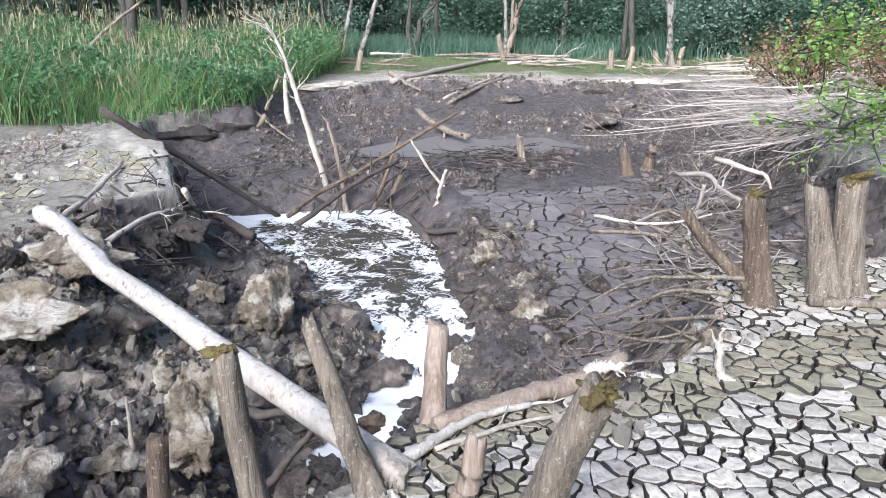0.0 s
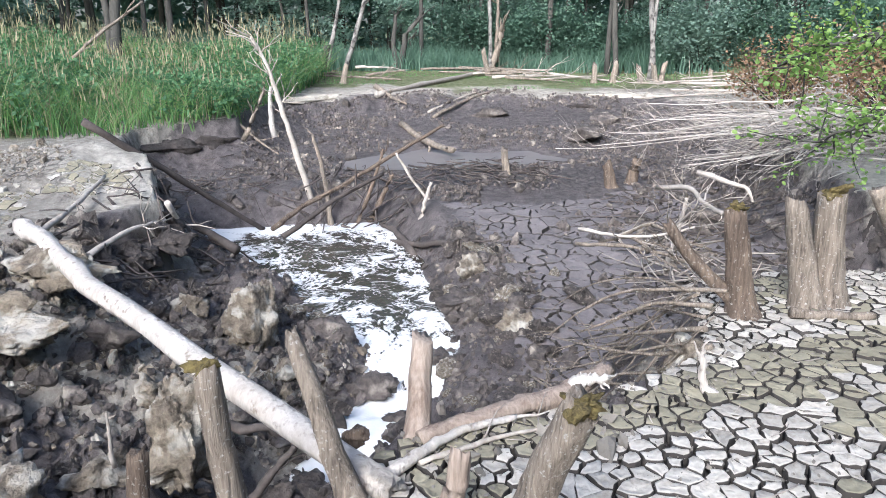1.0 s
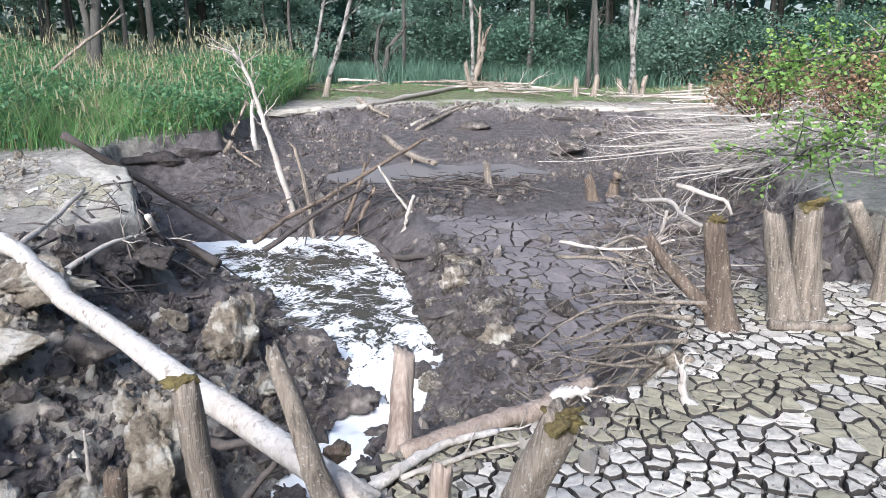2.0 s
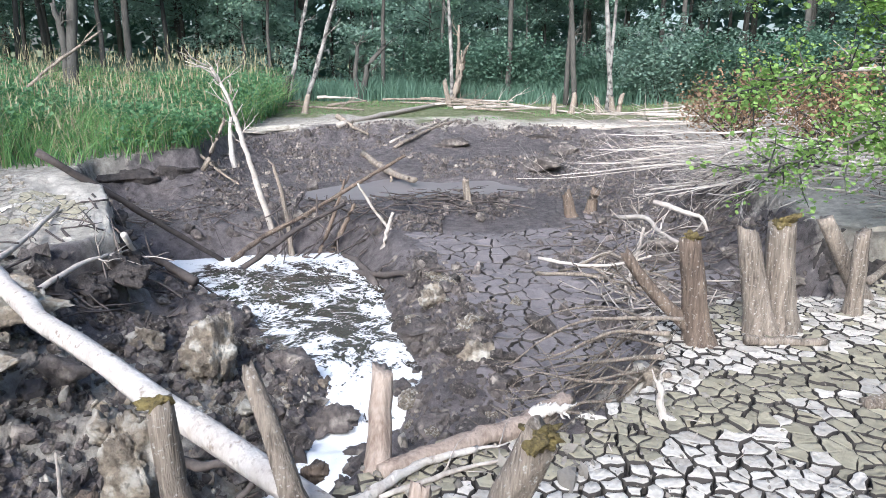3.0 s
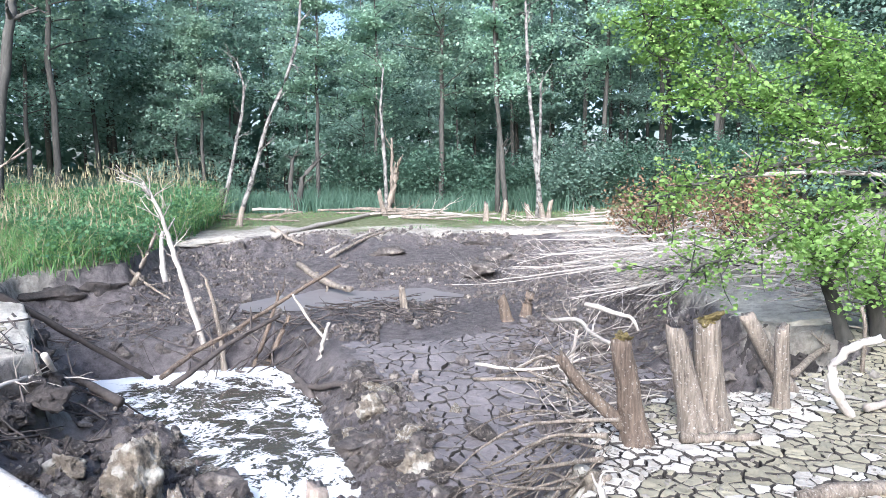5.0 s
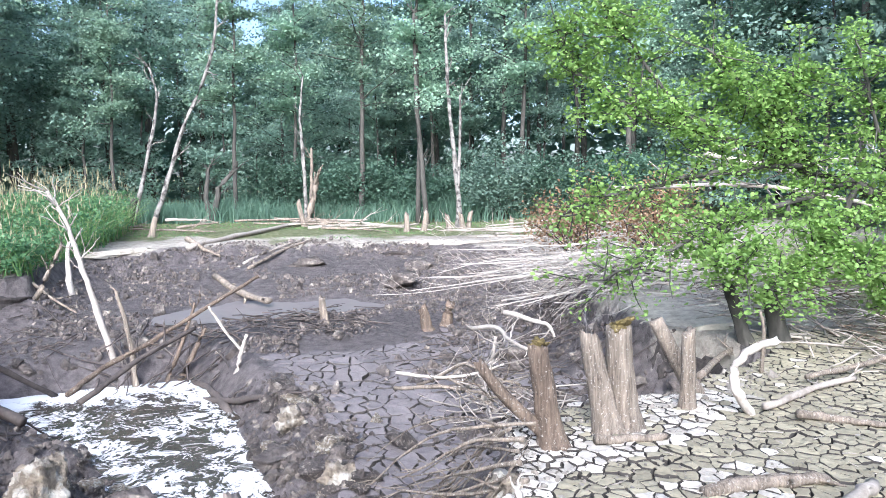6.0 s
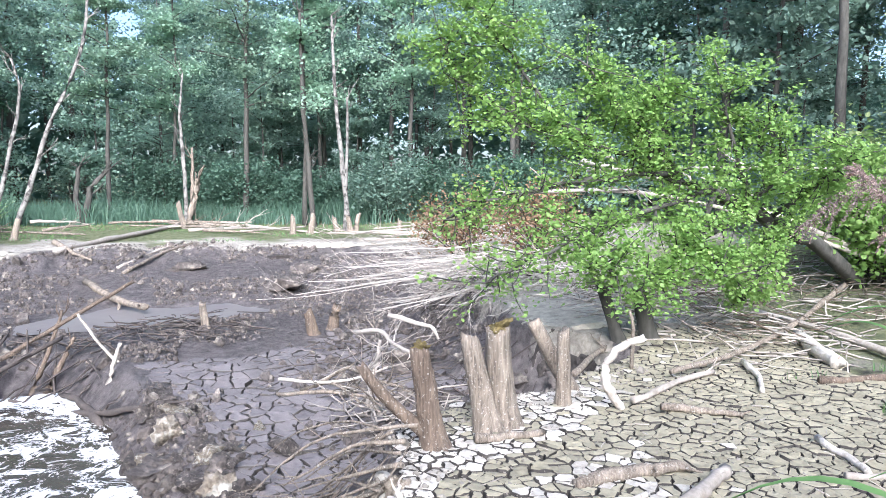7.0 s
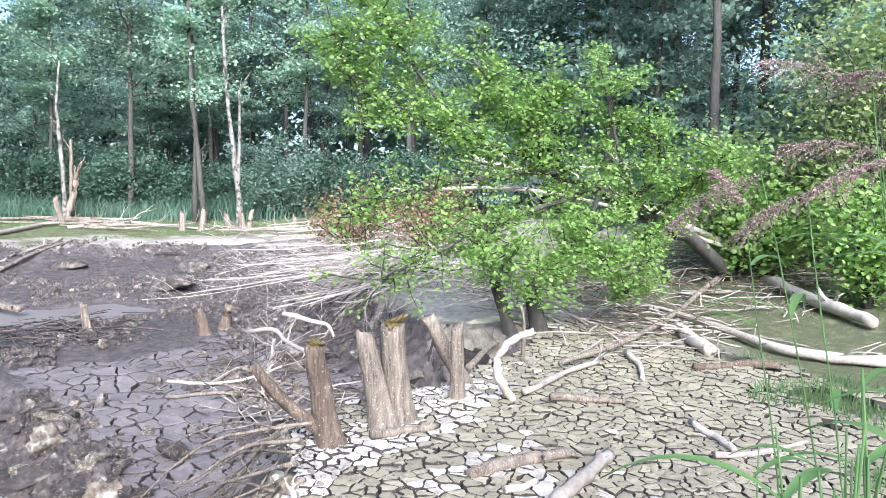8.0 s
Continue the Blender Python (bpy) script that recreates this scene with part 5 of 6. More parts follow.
build_fans()
litter("twig_litter", "grey dead twigs strewn under the overhanging alder", 420, (7.0, 16, 6.6, 11.5), 0.9, 0.014, TWIG, 71, 0.2)
litter("twig_litter", "fine brown twigs strewn under the overhanging alder", 500, (7.5, 16, 7.2, 12.5), 0.6, 0.009, BROWN_WOOD, 72, 0.3)
litter("brush_heap", "tangle of grey twigs at the mud cliff's foot", 80, (2.7, 4.3, 7.3, 9.6), 0.8, 0.013, TWIG, 73, 0.35)
litter("brush_heap", "tangle of dark twigs at the mud cliff's foot", 120, (2.9, 5.8, 8.0, 13.0), 0.8, 0.012, DARK_TWIG, 74, 0.18)
litter("drowned_brush", "dark tangle of drowned roots at the pool", 60, (-2.4, 0.3, 12.8, 14.2), 0.7, 0.018, DARK_TWIG, 75, 0.45)
litter("drowned_brush", "dark drowned twigs round the grey stub", 90, (0.3, 2.3, 13.9, 15.6), 0.7, 0.014, DARK_TWIG, 76, 0.22)
litter("drowned_brush", "dark roots along the reed bank slope", 30, (-4.6, -2.9, 13.5, 16.5), 0.8, 0.016, DARK_TWIG, 77, 0.2)
litter("root_tangle", "dark roots and twigs under the dried bank's edge", 70, (-4.2, -2.6, 7.6, 10.6), 0.6, 0.012, DARK_TWIG, 78, 0.2)
litter("brush_heap", "tangle of thin grey twigs hanging off the crust", 70, (0.9, 2.1, 4.9, 6.5), 0.7, 0.009, GREY_WOOD, 80, 0.3)
litter("crust_twigs", "small dry twigs strewn on the cracked crust", 60, (0.3, 7.0, 3.0, 6.3), 0.22, 0.006, TWIG, 79, 0.02)


# ---- clods, boulders and slabs of the slumped bank ----
def boulder(name, label, at, size, mat, seed, turn=0, category="boulder", level=4, rough=0.45):
    ob = new(name, rock_shape(size, random.Random(seed), level, rough).mesh(name, mat, True))
    ob.matrix_basis = pose(at[0], at[1], at[2], 0, 0, turn)
    return tagged(ob, label, category, "slumped boulders")


boulder("boulder", "big ochre clay boulder with a dark underside in the gully", (-1.78, 7.35, -0.68), (0.4, 0.34, 0.46), STONE, 5, level=5)
boulder("boulder", "rough pale brown boulder in the slumped bank", (-1.72, 4.55, -0.45), (0.4, 0.35, 0.5), STONE, 8, level=5)
boulder("slab", "broken pale slab of dried bank overhanging clods", (-3.75, 5.9, -0.16), (0.85, 0.6, 0.3), STONE, 12, level=5)
boulder("slab", "broken pale slab of dried bank overhanging clods", (-3.6, 6.9, 0.02), (0.8, 0.45, 0.24), STONE, 13, level=5)
boulder("boulder", "dark wet clod beside the foam", (-1.15, 7.9, -0.98), (0.34, 0.26, 0.17), CLOD, 14)
boulder("boulder", "dark wet clod in the rapid", (-0.58, 6.75, -1.2), (0.32, 0.25, 0.22), CLOD, 15)
for k, (x, y, r) in enumerate([(-0.3, 6.35, 0.17), (-0.72, 5.95, 0.2), (-0.12, 6.85, 0.14), (-0.62, 5.45, 0.2), (-0.95, 5.35, 0.16), (0.12, 7.3, 0.18), (-0.4, 5.85, 0.13)]):
    boulder("boulder", "dark wet rock breaking the white outflow", (x, y, float(water_level(x, y)) + 0.02), (r, r * 0.8, r * 0.65), CLOD, 210 + k, 50 * k)
boulder("boulder", "dark wet clod at the pool's edge", (0.42, 8.5, -0.9), (0.36, 0.3, 0.26), CLOD, 16)
boulder("boulder", "pale-topped clod on the mud", (0.95, 7.3, -0.72), (0.22, 0.2, 0.15), STONE, 17)
boulder("boulder", "dark undercut block of peat on the far mud", (3.85, 18.5, -0.15), (0.75, 0.5, 0.36), CLOD, 18)
boulder("boulder", "dark block of peat below the far brink", (4.9, 20.5, 0.05), (0.8, 0.5, 0.3), CLOD, 19)
boulder("boulder", "dark clod on the far slope", (1.6, 20.9, 0.1), (0.9, 0.4, 0.22), CLOD, 20)
boulder("boulder", "reddish brown clod by the bleached log", (-0.42, 3.75, 0.02), (0.1, 0.09, 0.09), BROWN_WOOD, 21)
boulder("boulder", "flaky dried lump at the crust's brink", (1.98, 5.0, -0.05), (0.26, 0.28, 0.2), STONE, 22, 30)


boulder("ledge", "pale overhanging ledge of dried bank above the cliff", (6.75, 8.95, 0.16), (0.75, 0.4, 0.15), SAND, 31, 20)
boulder("ledge", "pale overhanging ledge of dried bank above the cliff", (6.6, 9.75, 0.16), (1.0, 0.55, 0.18), SAND, 32, 25)
boulder("ledge", "pale overhanging ledge of dried bank above the cliff", (7.8, 10.6, 0.2), (1.2, 0.6, 0.17), SAND, 33, 25)
for k, (x, y, r, turn) in enumerate([(4.7, 7.05, 0.3, 20), (5.4, 7.35, 0.32, 20), (6.2, 7.75, 0.34, 10), (6.3, 8.5, 0.36, 100), (6.0, 9.2, 0.4, 100), (5.9, 10.1, 0.42, 90), (6.2, 11.2, 0.45, 80)]):
    boulder("peat_ledge", "dark ragged face of the mud cliff", (x - 0.12, y, bed(x, y) - 0.3 - 0.6 * r), (r * 1.3, r * 0.7, r), PEAT, 180 + k, turn, rough=0.6)
boulder("boulder", "dark clod fallen from the cliff", (5.75, 8.5, -0.55), (0.4, 0.35, 0.3), CLOD, 34)
boulder("boulder", "dark clod fallen from the cliff", (5.4, 9.4, -0.6), (0.45, 0.35, 0.25), CLOD, 35)
boulder("boulder", "dark clod fallen from the cliff", (5.6, 10.6, -0.5), (0.5, 0.4, 0.3), CLOD, 36)
boulder("boulder", "dark clod fallen from the cliff", (4.6, 11.5, -0.6), (0.5, 0.4, 0.25), CLOD, 37)
boulder("peat_ledge", "dark undercut ledge of peat below the reeds", (-5.6, 16.0, -0.12), (1.3, 0.4, 0.36), PEAT, 38, 42)
boulder("peat_ledge", "dark undercut ledge of peat below the reeds", (-4.75, 17.0, -0.12), (0.9, 0.4, 0.34), PEAT, 39, 45)
boulder("peat_ledge", "pale flaky ledge below the reeds", (-3.4, 21.95, 0.44), (1.4, 0.42, 0.14), SAND, 40, 31)
boulder("peat_ledge", "pale flaky ledge on the far brink", (6.2, 22.9, 0.46), (1.7, 0.45, 0.14), SAND, 41, -12)
boulder("peat_ledge", "dark block below the far brink", (4.4, 22.0, 0.2), (0.8, 0.4, 0.25), PEAT, 42, 10)
for k, (x, y, r, turn) in enumerate([(-4.15, 10.7, 0.3, 60), (-3.85, 10.1, 0.34, 65), (-3.55, 9.5, 0.3, 80), (-3.4, 9.0, 0.36, 95), (-3.6, 8.5, 0.34, 120), (-3.9, 8.1, 0.36, 130), (-3.3, 8.7, 0.24, 0)]):
    boulder("peat_ledge", "dark ragged overhang of peat under the dried bank", (x + 0.1, y, bed(x, y) - 0.22 - 0.5 * r), (r * 1.3, r * 0.8, r * 0.75), PEAT, 160 + k, turn, rough=0.6)
for k, (x, y, r) in enumerate([(-3.9, 4.3, 0.42), (-3.2, 4.9, 0.36), (-2.6, 3.9, 0.34), (-3.4, 3.5, 0.36), (-2.3, 5.6, 0.3), (-2.9, 6.3, 0.28), (-4.2, 5.2, 0.4), (-1.2, 5.9, 0.24),
                               (-1.35, 6.6, 0.26), (-0.95, 5.2, 0.24), (-2.2, 4.4, 0.28), (-1.0, 4.2, 0.26), (-2.6, 7.6, 0.26), (0.35, 6.0, 0.24), (0.6, 9.2, 0.26), (-0.25, 5.5, 0.22)]):
    pale = k % 2 == 0
    boulder("boulder", "pale-topped lump of clay in the slump" if pale else "dark rough lump of mud in the slump", (x, y, max(ground_at(x, y), -1.4) + r * 0.25),
            (r, r * 0.85, r * 0.7), STONE if pale else CLOD, 120 + k, 40 * k, level=4)


def build_clods():
    rng = random.Random(11)
    forms = []
    for i in range(10):
        ob = new("clod", rock_shape((1, rng.uniform(0.7, 1.0), rng.uniform(0.5, 0.75)), rng, 3, 0.45).mesh("clod", CLOD if i % 3 else STONE, False))
        tagged(ob, "rough dark clod of wet mud" if i % 3 else "pale crumbling clod of clay", "clod", "clods of the slumped bank")
        forms.append(ob)
    used = 0
    count = 0
    crumbs = Shape()
    grain = rock_shape((1, 0.9, 0.7), rng, 2, 0.6)
    while count < 1500:
        zone = rng.random()
        if zone < 0.55:
            x, y = rng.uniform(-4.6, -0.9), rng.uniform(3.1, 8.8)
        elif zone < 0.85:
            x, y = rng.gauss(0.75, 0.35), rng.uniform(5.2, 10.6)
        elif zone < 0.93:
            x, y = rng.uniform(-3.6, -1.2), rng.uniform(8, 11)
        else:
            x, y = rng.uniform(2.0, 6.0), rng.uniform(7.5, 12.5)
        sw = float(outline(np.array([x]), np.array([y]), POOL)[0][0])
        sr = float(outline(np.array([x]), np.array([y]), RIM)[0][0])
        if sw > (0.1 if y < 7 else -0.08) or sr < 0.1:
            continue
        r = min(0.055 * math.exp(rng.gauss(0.45, 0.6)), 0.27)
        z = ground_at(x, y)
        m = pose(x, y, max(z, -1.5) + r * 0.2, rng.uniform(-25, 25), rng.uniform(-25, 25), rng.uniform(0, 360))
        if count >= 290:
            r = r * 0.55
            turn = pose(x, y, max(z, -1.5) + r * 0.2, rng.uniform(-180, 180), rng.uniform(-180, 180), 0)
            crumbs.add([tuple(turn @ (Vector(v) * r)) for v in grain.v[0]], grain.f)
            count += 1
            continue
        if used < len(forms):
            ob = forms[used]
            ob.matrix_basis = m
            used += 1
        else:
            ob = copy_thing(forms[rng.randrange(len(forms))], m)
        ob.scale = (r, r, r)
        count += 1
    tagged(part("mud_crumbs", crumbs, CLOD, None, "", False), "small crumbled lumps of wet mud", "mud", kind="stuff")


build_clods()


def crumbs(name, label, n, box, keep, size, mat, seed):
    """Crumbled bits too small to count."""
    rng, nr = random.Random(seed), np.random.default_rng(seed)
    forms = [rock_shape((1, 0.9, 0.7), rng, 1, 0.6) for _ in range(4)]
    x, y = nr.uniform(box[0], box[1], n), nr.uniform(box[2], box[3], n)
    k = keep(x, y)
    x, y = x[k], y[k]
    z = land(x, y)
    s = Shape()
    for i in range(len(x)):
        r = size * math.exp(rng.gauss(0, 0.5))
        w = Euler((rng.uniform(0, 6), rng.uniform(0, 6), rng.uniform(0, 6))).to_matrix()
        form = forms[i % 4]
        s.add(form.v[0] @ np.array(w) * r + np.array([x[i], y[i], z[i] + r * 0.15]), form.f)
    tagged(part(name, s, mat, None, "", False), label, "mud", kind="stuff")


def slope(x, y):
    s = outline(x, y, RIM)[0]
    return (s > 0.05) & (s < 2.2) & (outline(x, y, POOL)[0] < -0.1) & (fbm(x, y, 0.9, 3, 61) > -0.05)


def brink(x, y):
    s = outline(x, y, RIM)[0]
    return (s > -0.45 + 0.5 * fbm(x, y, 0.8, 3, 62)) & (s < 0.35)


crumbs("mud_crumbs", "small dark crumbs on the hollow's slopes", 9000, (-6, 8, 3, 24), slope, 0.035, CLOD, 101)
crumbs("mud_crumbs", "small dark crumbs round the pool", 3200, (-3.5, 2.2, 5, 11.5), lambda x, y: (outline(x, y, POOL)[0] < -0.05) & (outline(x, y, POOL)[0] > -1.1), 0.032, CLOD, 102)
crumbs("crust_crumbs", "pale dry crumbs along the crust's brink", 5200, (-0.6, 6.0, 2.8, 7.6), brink, 0.02, PLATE, 103)
crumbs("crust_crumbs", "dry crumbs of earth on the bank's shoulder", 5200, (-8.5, -3.2, 6.8, 13.0), lambda x, y: (outline(x, y, RIM)[0] < -0.9) & (fbm(x, y, 1.2, 3, 64) > 0.0), 0.025, STONE, 105)
crumbs("crust_crumbs", "pale dry crumbs strewn between the mud plates", 7000, (-0.4, 6.5, 2.3, 6.6), lambda x, y: (outline(x, y, RIM)[0] < 0.1) & (fbm(x, y, 0.7, 3, 65) > -0.02), 0.009, PLATE, 106)
crumbs("mud_crumbs", "rough lumps on the far mud slope", 11000, (-4.5, 8.4, 12.5, 23.5), lambda x, y: (outline(x, y, RIM)[0] > 0.2) & (outline(x, y, PUDDLE)[0] < -0.25) & (outline(x, y, POOL)[0] < -0.4) & (fbm(x, y, 1.6, 4, 67) > -0.12), 0.05, CLOD, 109)
crumbs("mud_crumbs", "rough lumps below the mud cliff", 3000, (2.4, 6.4, 6.8, 13.0), lambda x, y: (outline(x, y, RIM)[0] > 0.15) & (fbm(x, y, 1.2, 4, 68) > 0.02), 0.05, CLOD, 110)
crumbs("mud_crumbs", "lumps of mud in the slumped bank", 2600, (-4.8, -0.5, 3.0, 8.4), lambda x, y: outline(x, y, POOL)[0] < -0.05, 0.05, CLOD, 107)
crumbs("mud_crumbs", "ochre lumps of clay in the slumped bank", 2200, (-4.8, -0.6, 3.0, 7.6), lambda x, y: (outline(x, y, POOL)[0] < -0.1) & (fbm(x, y, 0.9, 3, 66) > -0.1), 0.034, STONE, 108)
crumbs("crust_crumbs", "pale dry crumbs on the slumped bank", 1600, (-4.8, -1.0, 3.0, 8.0), lambda x, y: fbm(x, y, 0.8, 3, 63) > 0.06, 0.035, STONE, 104)


# ---- bushes ----
def shrub(name, label, at, size, n, leaf, mat, seed, category="bush", stems=9, group=""):
    rng, nr = random.Random(seed), np.random.default_rng(seed)
    z = ground_at(at[0], at[1])
    ob = thing(name, label, category, (at[0], at[1], z), group)
    s, c = Shape(), Shape()
    pts = []
    for k in range(stems):
        w = 6.283 * k / stems + rng.uniform(-0.3, 0.3)
        h = rng.uniform(0.45, 1.0)
        e = Vector((math.cos(w) * size[0] * (1.1 - 0.6 * h), math.sin(w) * size[1] * (1.1 - 0.6 * h), size[2] * h))
        q = curve_points((0, 0, -0.1), e, 7, -0.08 * size[2], 0.04 * size[2], rng)
        tube(s, q, [0.035 * (1 - 0.13 * j) for j in range(7)], 5, 0, rng, False)
        for j in range(2, 7):
            for _ in range(3):
                pts.append(np.array(q[j]) + nr.normal(size=3) * np.array([size[0], size[1], size[2] * 0.7]) * 0.16)
    per = max(3, n // len(pts))
    allp = np.concatenate([p + nr.normal(size=(per, 3)) * 0.1 * max(size) for p in pts])
    leaves(c, allp[allp[:, 2] > 0.02], leaf, nr, 0.15, True)
    part("foliage", c, mat, ob)
    tagged(part("stem_clump", s, BARK, ob), kind="stuff")
    return ob


FAR = "bushes below the wood"
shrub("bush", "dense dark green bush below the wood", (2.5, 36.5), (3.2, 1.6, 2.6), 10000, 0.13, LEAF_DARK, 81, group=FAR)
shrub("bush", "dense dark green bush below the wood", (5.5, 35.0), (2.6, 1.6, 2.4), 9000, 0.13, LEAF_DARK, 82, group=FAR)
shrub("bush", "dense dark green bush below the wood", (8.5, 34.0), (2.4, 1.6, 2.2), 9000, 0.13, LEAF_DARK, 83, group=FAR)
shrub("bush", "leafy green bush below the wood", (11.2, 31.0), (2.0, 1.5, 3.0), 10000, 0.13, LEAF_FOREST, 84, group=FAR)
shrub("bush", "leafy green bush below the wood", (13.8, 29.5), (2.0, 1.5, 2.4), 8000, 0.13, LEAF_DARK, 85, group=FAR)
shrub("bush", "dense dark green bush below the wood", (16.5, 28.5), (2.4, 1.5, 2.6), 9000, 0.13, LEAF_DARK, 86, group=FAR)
shrub("dead_bush", "reddish brown withered bush on the bank", (8.7, 18.4), (1.5, 1.1, 1.9), 3600, 0.08, LEAF_DEAD, 87, "dead bush", 14)
shrub("dead_bush", "reddish brown withered bush on the bank", (10.4, 17.0), (1.5, 1.1, 2.1), 3600, 0.08, LEAF_DEAD, 88, "dead bush", 14)


ALDER_LIMBS = [
    [(13.40, 9.48, 0.84), (11.53, 9.12, 1.38), (9.65, 8.54, 1.85), (8.08, 8.14, 2.31)],
    [(8.08, 8.14, 2.31), (7.05, 8.25, 2.59), (5.69, 8.61, 3.19), (4.88, 8.96, 4.40), (4.42, 9.08, 4.97)],
    [(7.56, 8.20, 2.51), (6.41, 8.24, 3.45), (5.89, 8.36, 4.04)],
    [(8.95, 8.26, 2.00), (8.25, 7.98, 3.04), (7.80, 7.85, 4.04)],
    [(8.08, 8.14, 2.31), (6.25, 7.98, 1.93), (5.21, 8.09, 1.48), (4.34, 8.11, 1.11)],
    [(8.96, 8.39, 1.95), (7.19, 7.86, 1.44), (6.45, 7.70, 0.97)],
    [(9.65, 8.54, 1.85), (8.99, 7.78, 1.30), (7.99, 7.39, 0.79)],
    [(7.43, 8.19, 2.55), (5.78, 8.43, 2.40), (4.76, 8.69, 2.15), (4.10, 8.89, 1.88)],
    [(9.65, 8.54, 1.85), (9.65, 7.63, 2.46), (9.63, 7.00, 2.89)],
    [(6.47, 8.44, 2.88), (5.23, 8.77, 3.21), (4.31, 9.02, 3.82), (4.03, 8.92, 4.29)],
    [(7.05, 8.25, 2.59), (6.78, 8.21, 3.39), (7.09, 7.96, 3.79)],
    [(8.61, 8.17, 2.00), (8.92, 7.56, 2.62), (8.59, 7.63, 3.29)],
    [(8.08, 8.14, 2.27), (7.43, 7.65, 1.61), (7.39, 7.14, 1.18)],
    [(6.00, 8.04, 1.86), (5.83, 7.92, 1.48), (5.96, 7.57, 1.20)],
]

def build_alder():
    rng, nr = random.Random(13), np.random.default_rng(13)
    base = Vector(ALDER_LIMBS[0][0])
    base.z = ground_at(base.x, base.y) - 0.1
    ob = thing("overhanging_alder", "bright green leafy alder leaning low over the dead branches", "tree", base)
    s, c, tw = Shape(), Shape(), Shape()
    pts = []
    for i, limb in enumerate(ALDER_LIMBS):
        P = [Vector(p) - base for p in limb]
        if i == 0:
            P[0] = Vector((0, 0, -0.1))
        path = []
        for a, b in zip(P, P[1:]):
            path += [a.lerp(b, u / 5) + Vector((rng.gauss(0, .03), rng.gauss(0, .03), rng.gauss(0, .03))) for u in range(5)]
        path.append(P[-1])
        r = 0.15 if i == 0 else 0.045
        n = len(path)
        s = Shape()
        tube(s, path, [r * (1 - (0.45 if i == 0 else 0.8) * k / n) for k in range(n)], 8, 0.04, rng)
        part("limb" if i else "trunk", s, BARK, ob)
        if i == 0:
            continue
        for k in range(2, n):
            for _ in range(3):
                d = Vector((rng.gauss(0, 1), rng.gauss(0, 1), rng.gauss(0.12, 0.8))).normalized()
                e = path[k] + d * rng.uniform(0.25, 0.8)
                q = curve_points(path[k], e, 4, 0.02, 0.02, rng)
                tube(tw, q, [0.012, 0.01, 0.008, 0.005], 4, 0, rng, False)
                for j in range(1, 4):
                    pts.append(np.array(q[j]) + nr.normal(size=(15 if i in (4, 7) else 32, 3)) * np.array([0.1, 0.1, 0.06]))
    leaves(c, np.concatenate(pts), 0.061, nr, 0.1, True)
    part("foliage", c, LEAF_BRIGHT, ob)
    tagged(part("twig_spray", tw, BARK, ob), kind="stuff")


build_alder()


# ---- thicket and tall reeds on the dam's side ----
THICK = "thicket beside the alder"
shrub("thicket_bush", "yellow-green feathery young tree in the thicket", (14.6, 7.7), (1.7, 1.5, 5.6), 9000, 0.1, LEAF_YELLOW, 91, group=THICK, stems=16)
shrub("thicket_bush", "green bush with pale dead twigs in the thicket", (13.4, 9.3), (1.8, 1.4, 2.4), 6000, 0.11, LEAF_BRIGHT, 92, group=THICK, stems=14)
shrub("thicket_bush", "green bush with pale dead twigs in the thicket", (15.6, 10.2), (2.0, 1.6, 3.0), 6000, 0.12, LEAF_YELLOW, 93, group=THICK, stems=12)
shrub("thicket_bush", "tall green bush in the thicket", (15.8, 6.2), (1.9, 1.6, 6.0), 9000, 0.1, LEAF_BRIGHT, 94, group=THICK, stems=16)
shrub("thicket_bush", "dark green bush deep in the thicket", (18.5, 9.6), (2.4, 2.0, 5.0), 9000, 0.13, LEAF_DARK, 95, group=THICK, stems=12)
shrub("thicket_bush", "low green bush in the thicket", (12.6, 6.4), (1.1, 1.0, 1.9), 4000, 0.1, LEAF_BRIGHT, 96, group=THICK, stems=12)


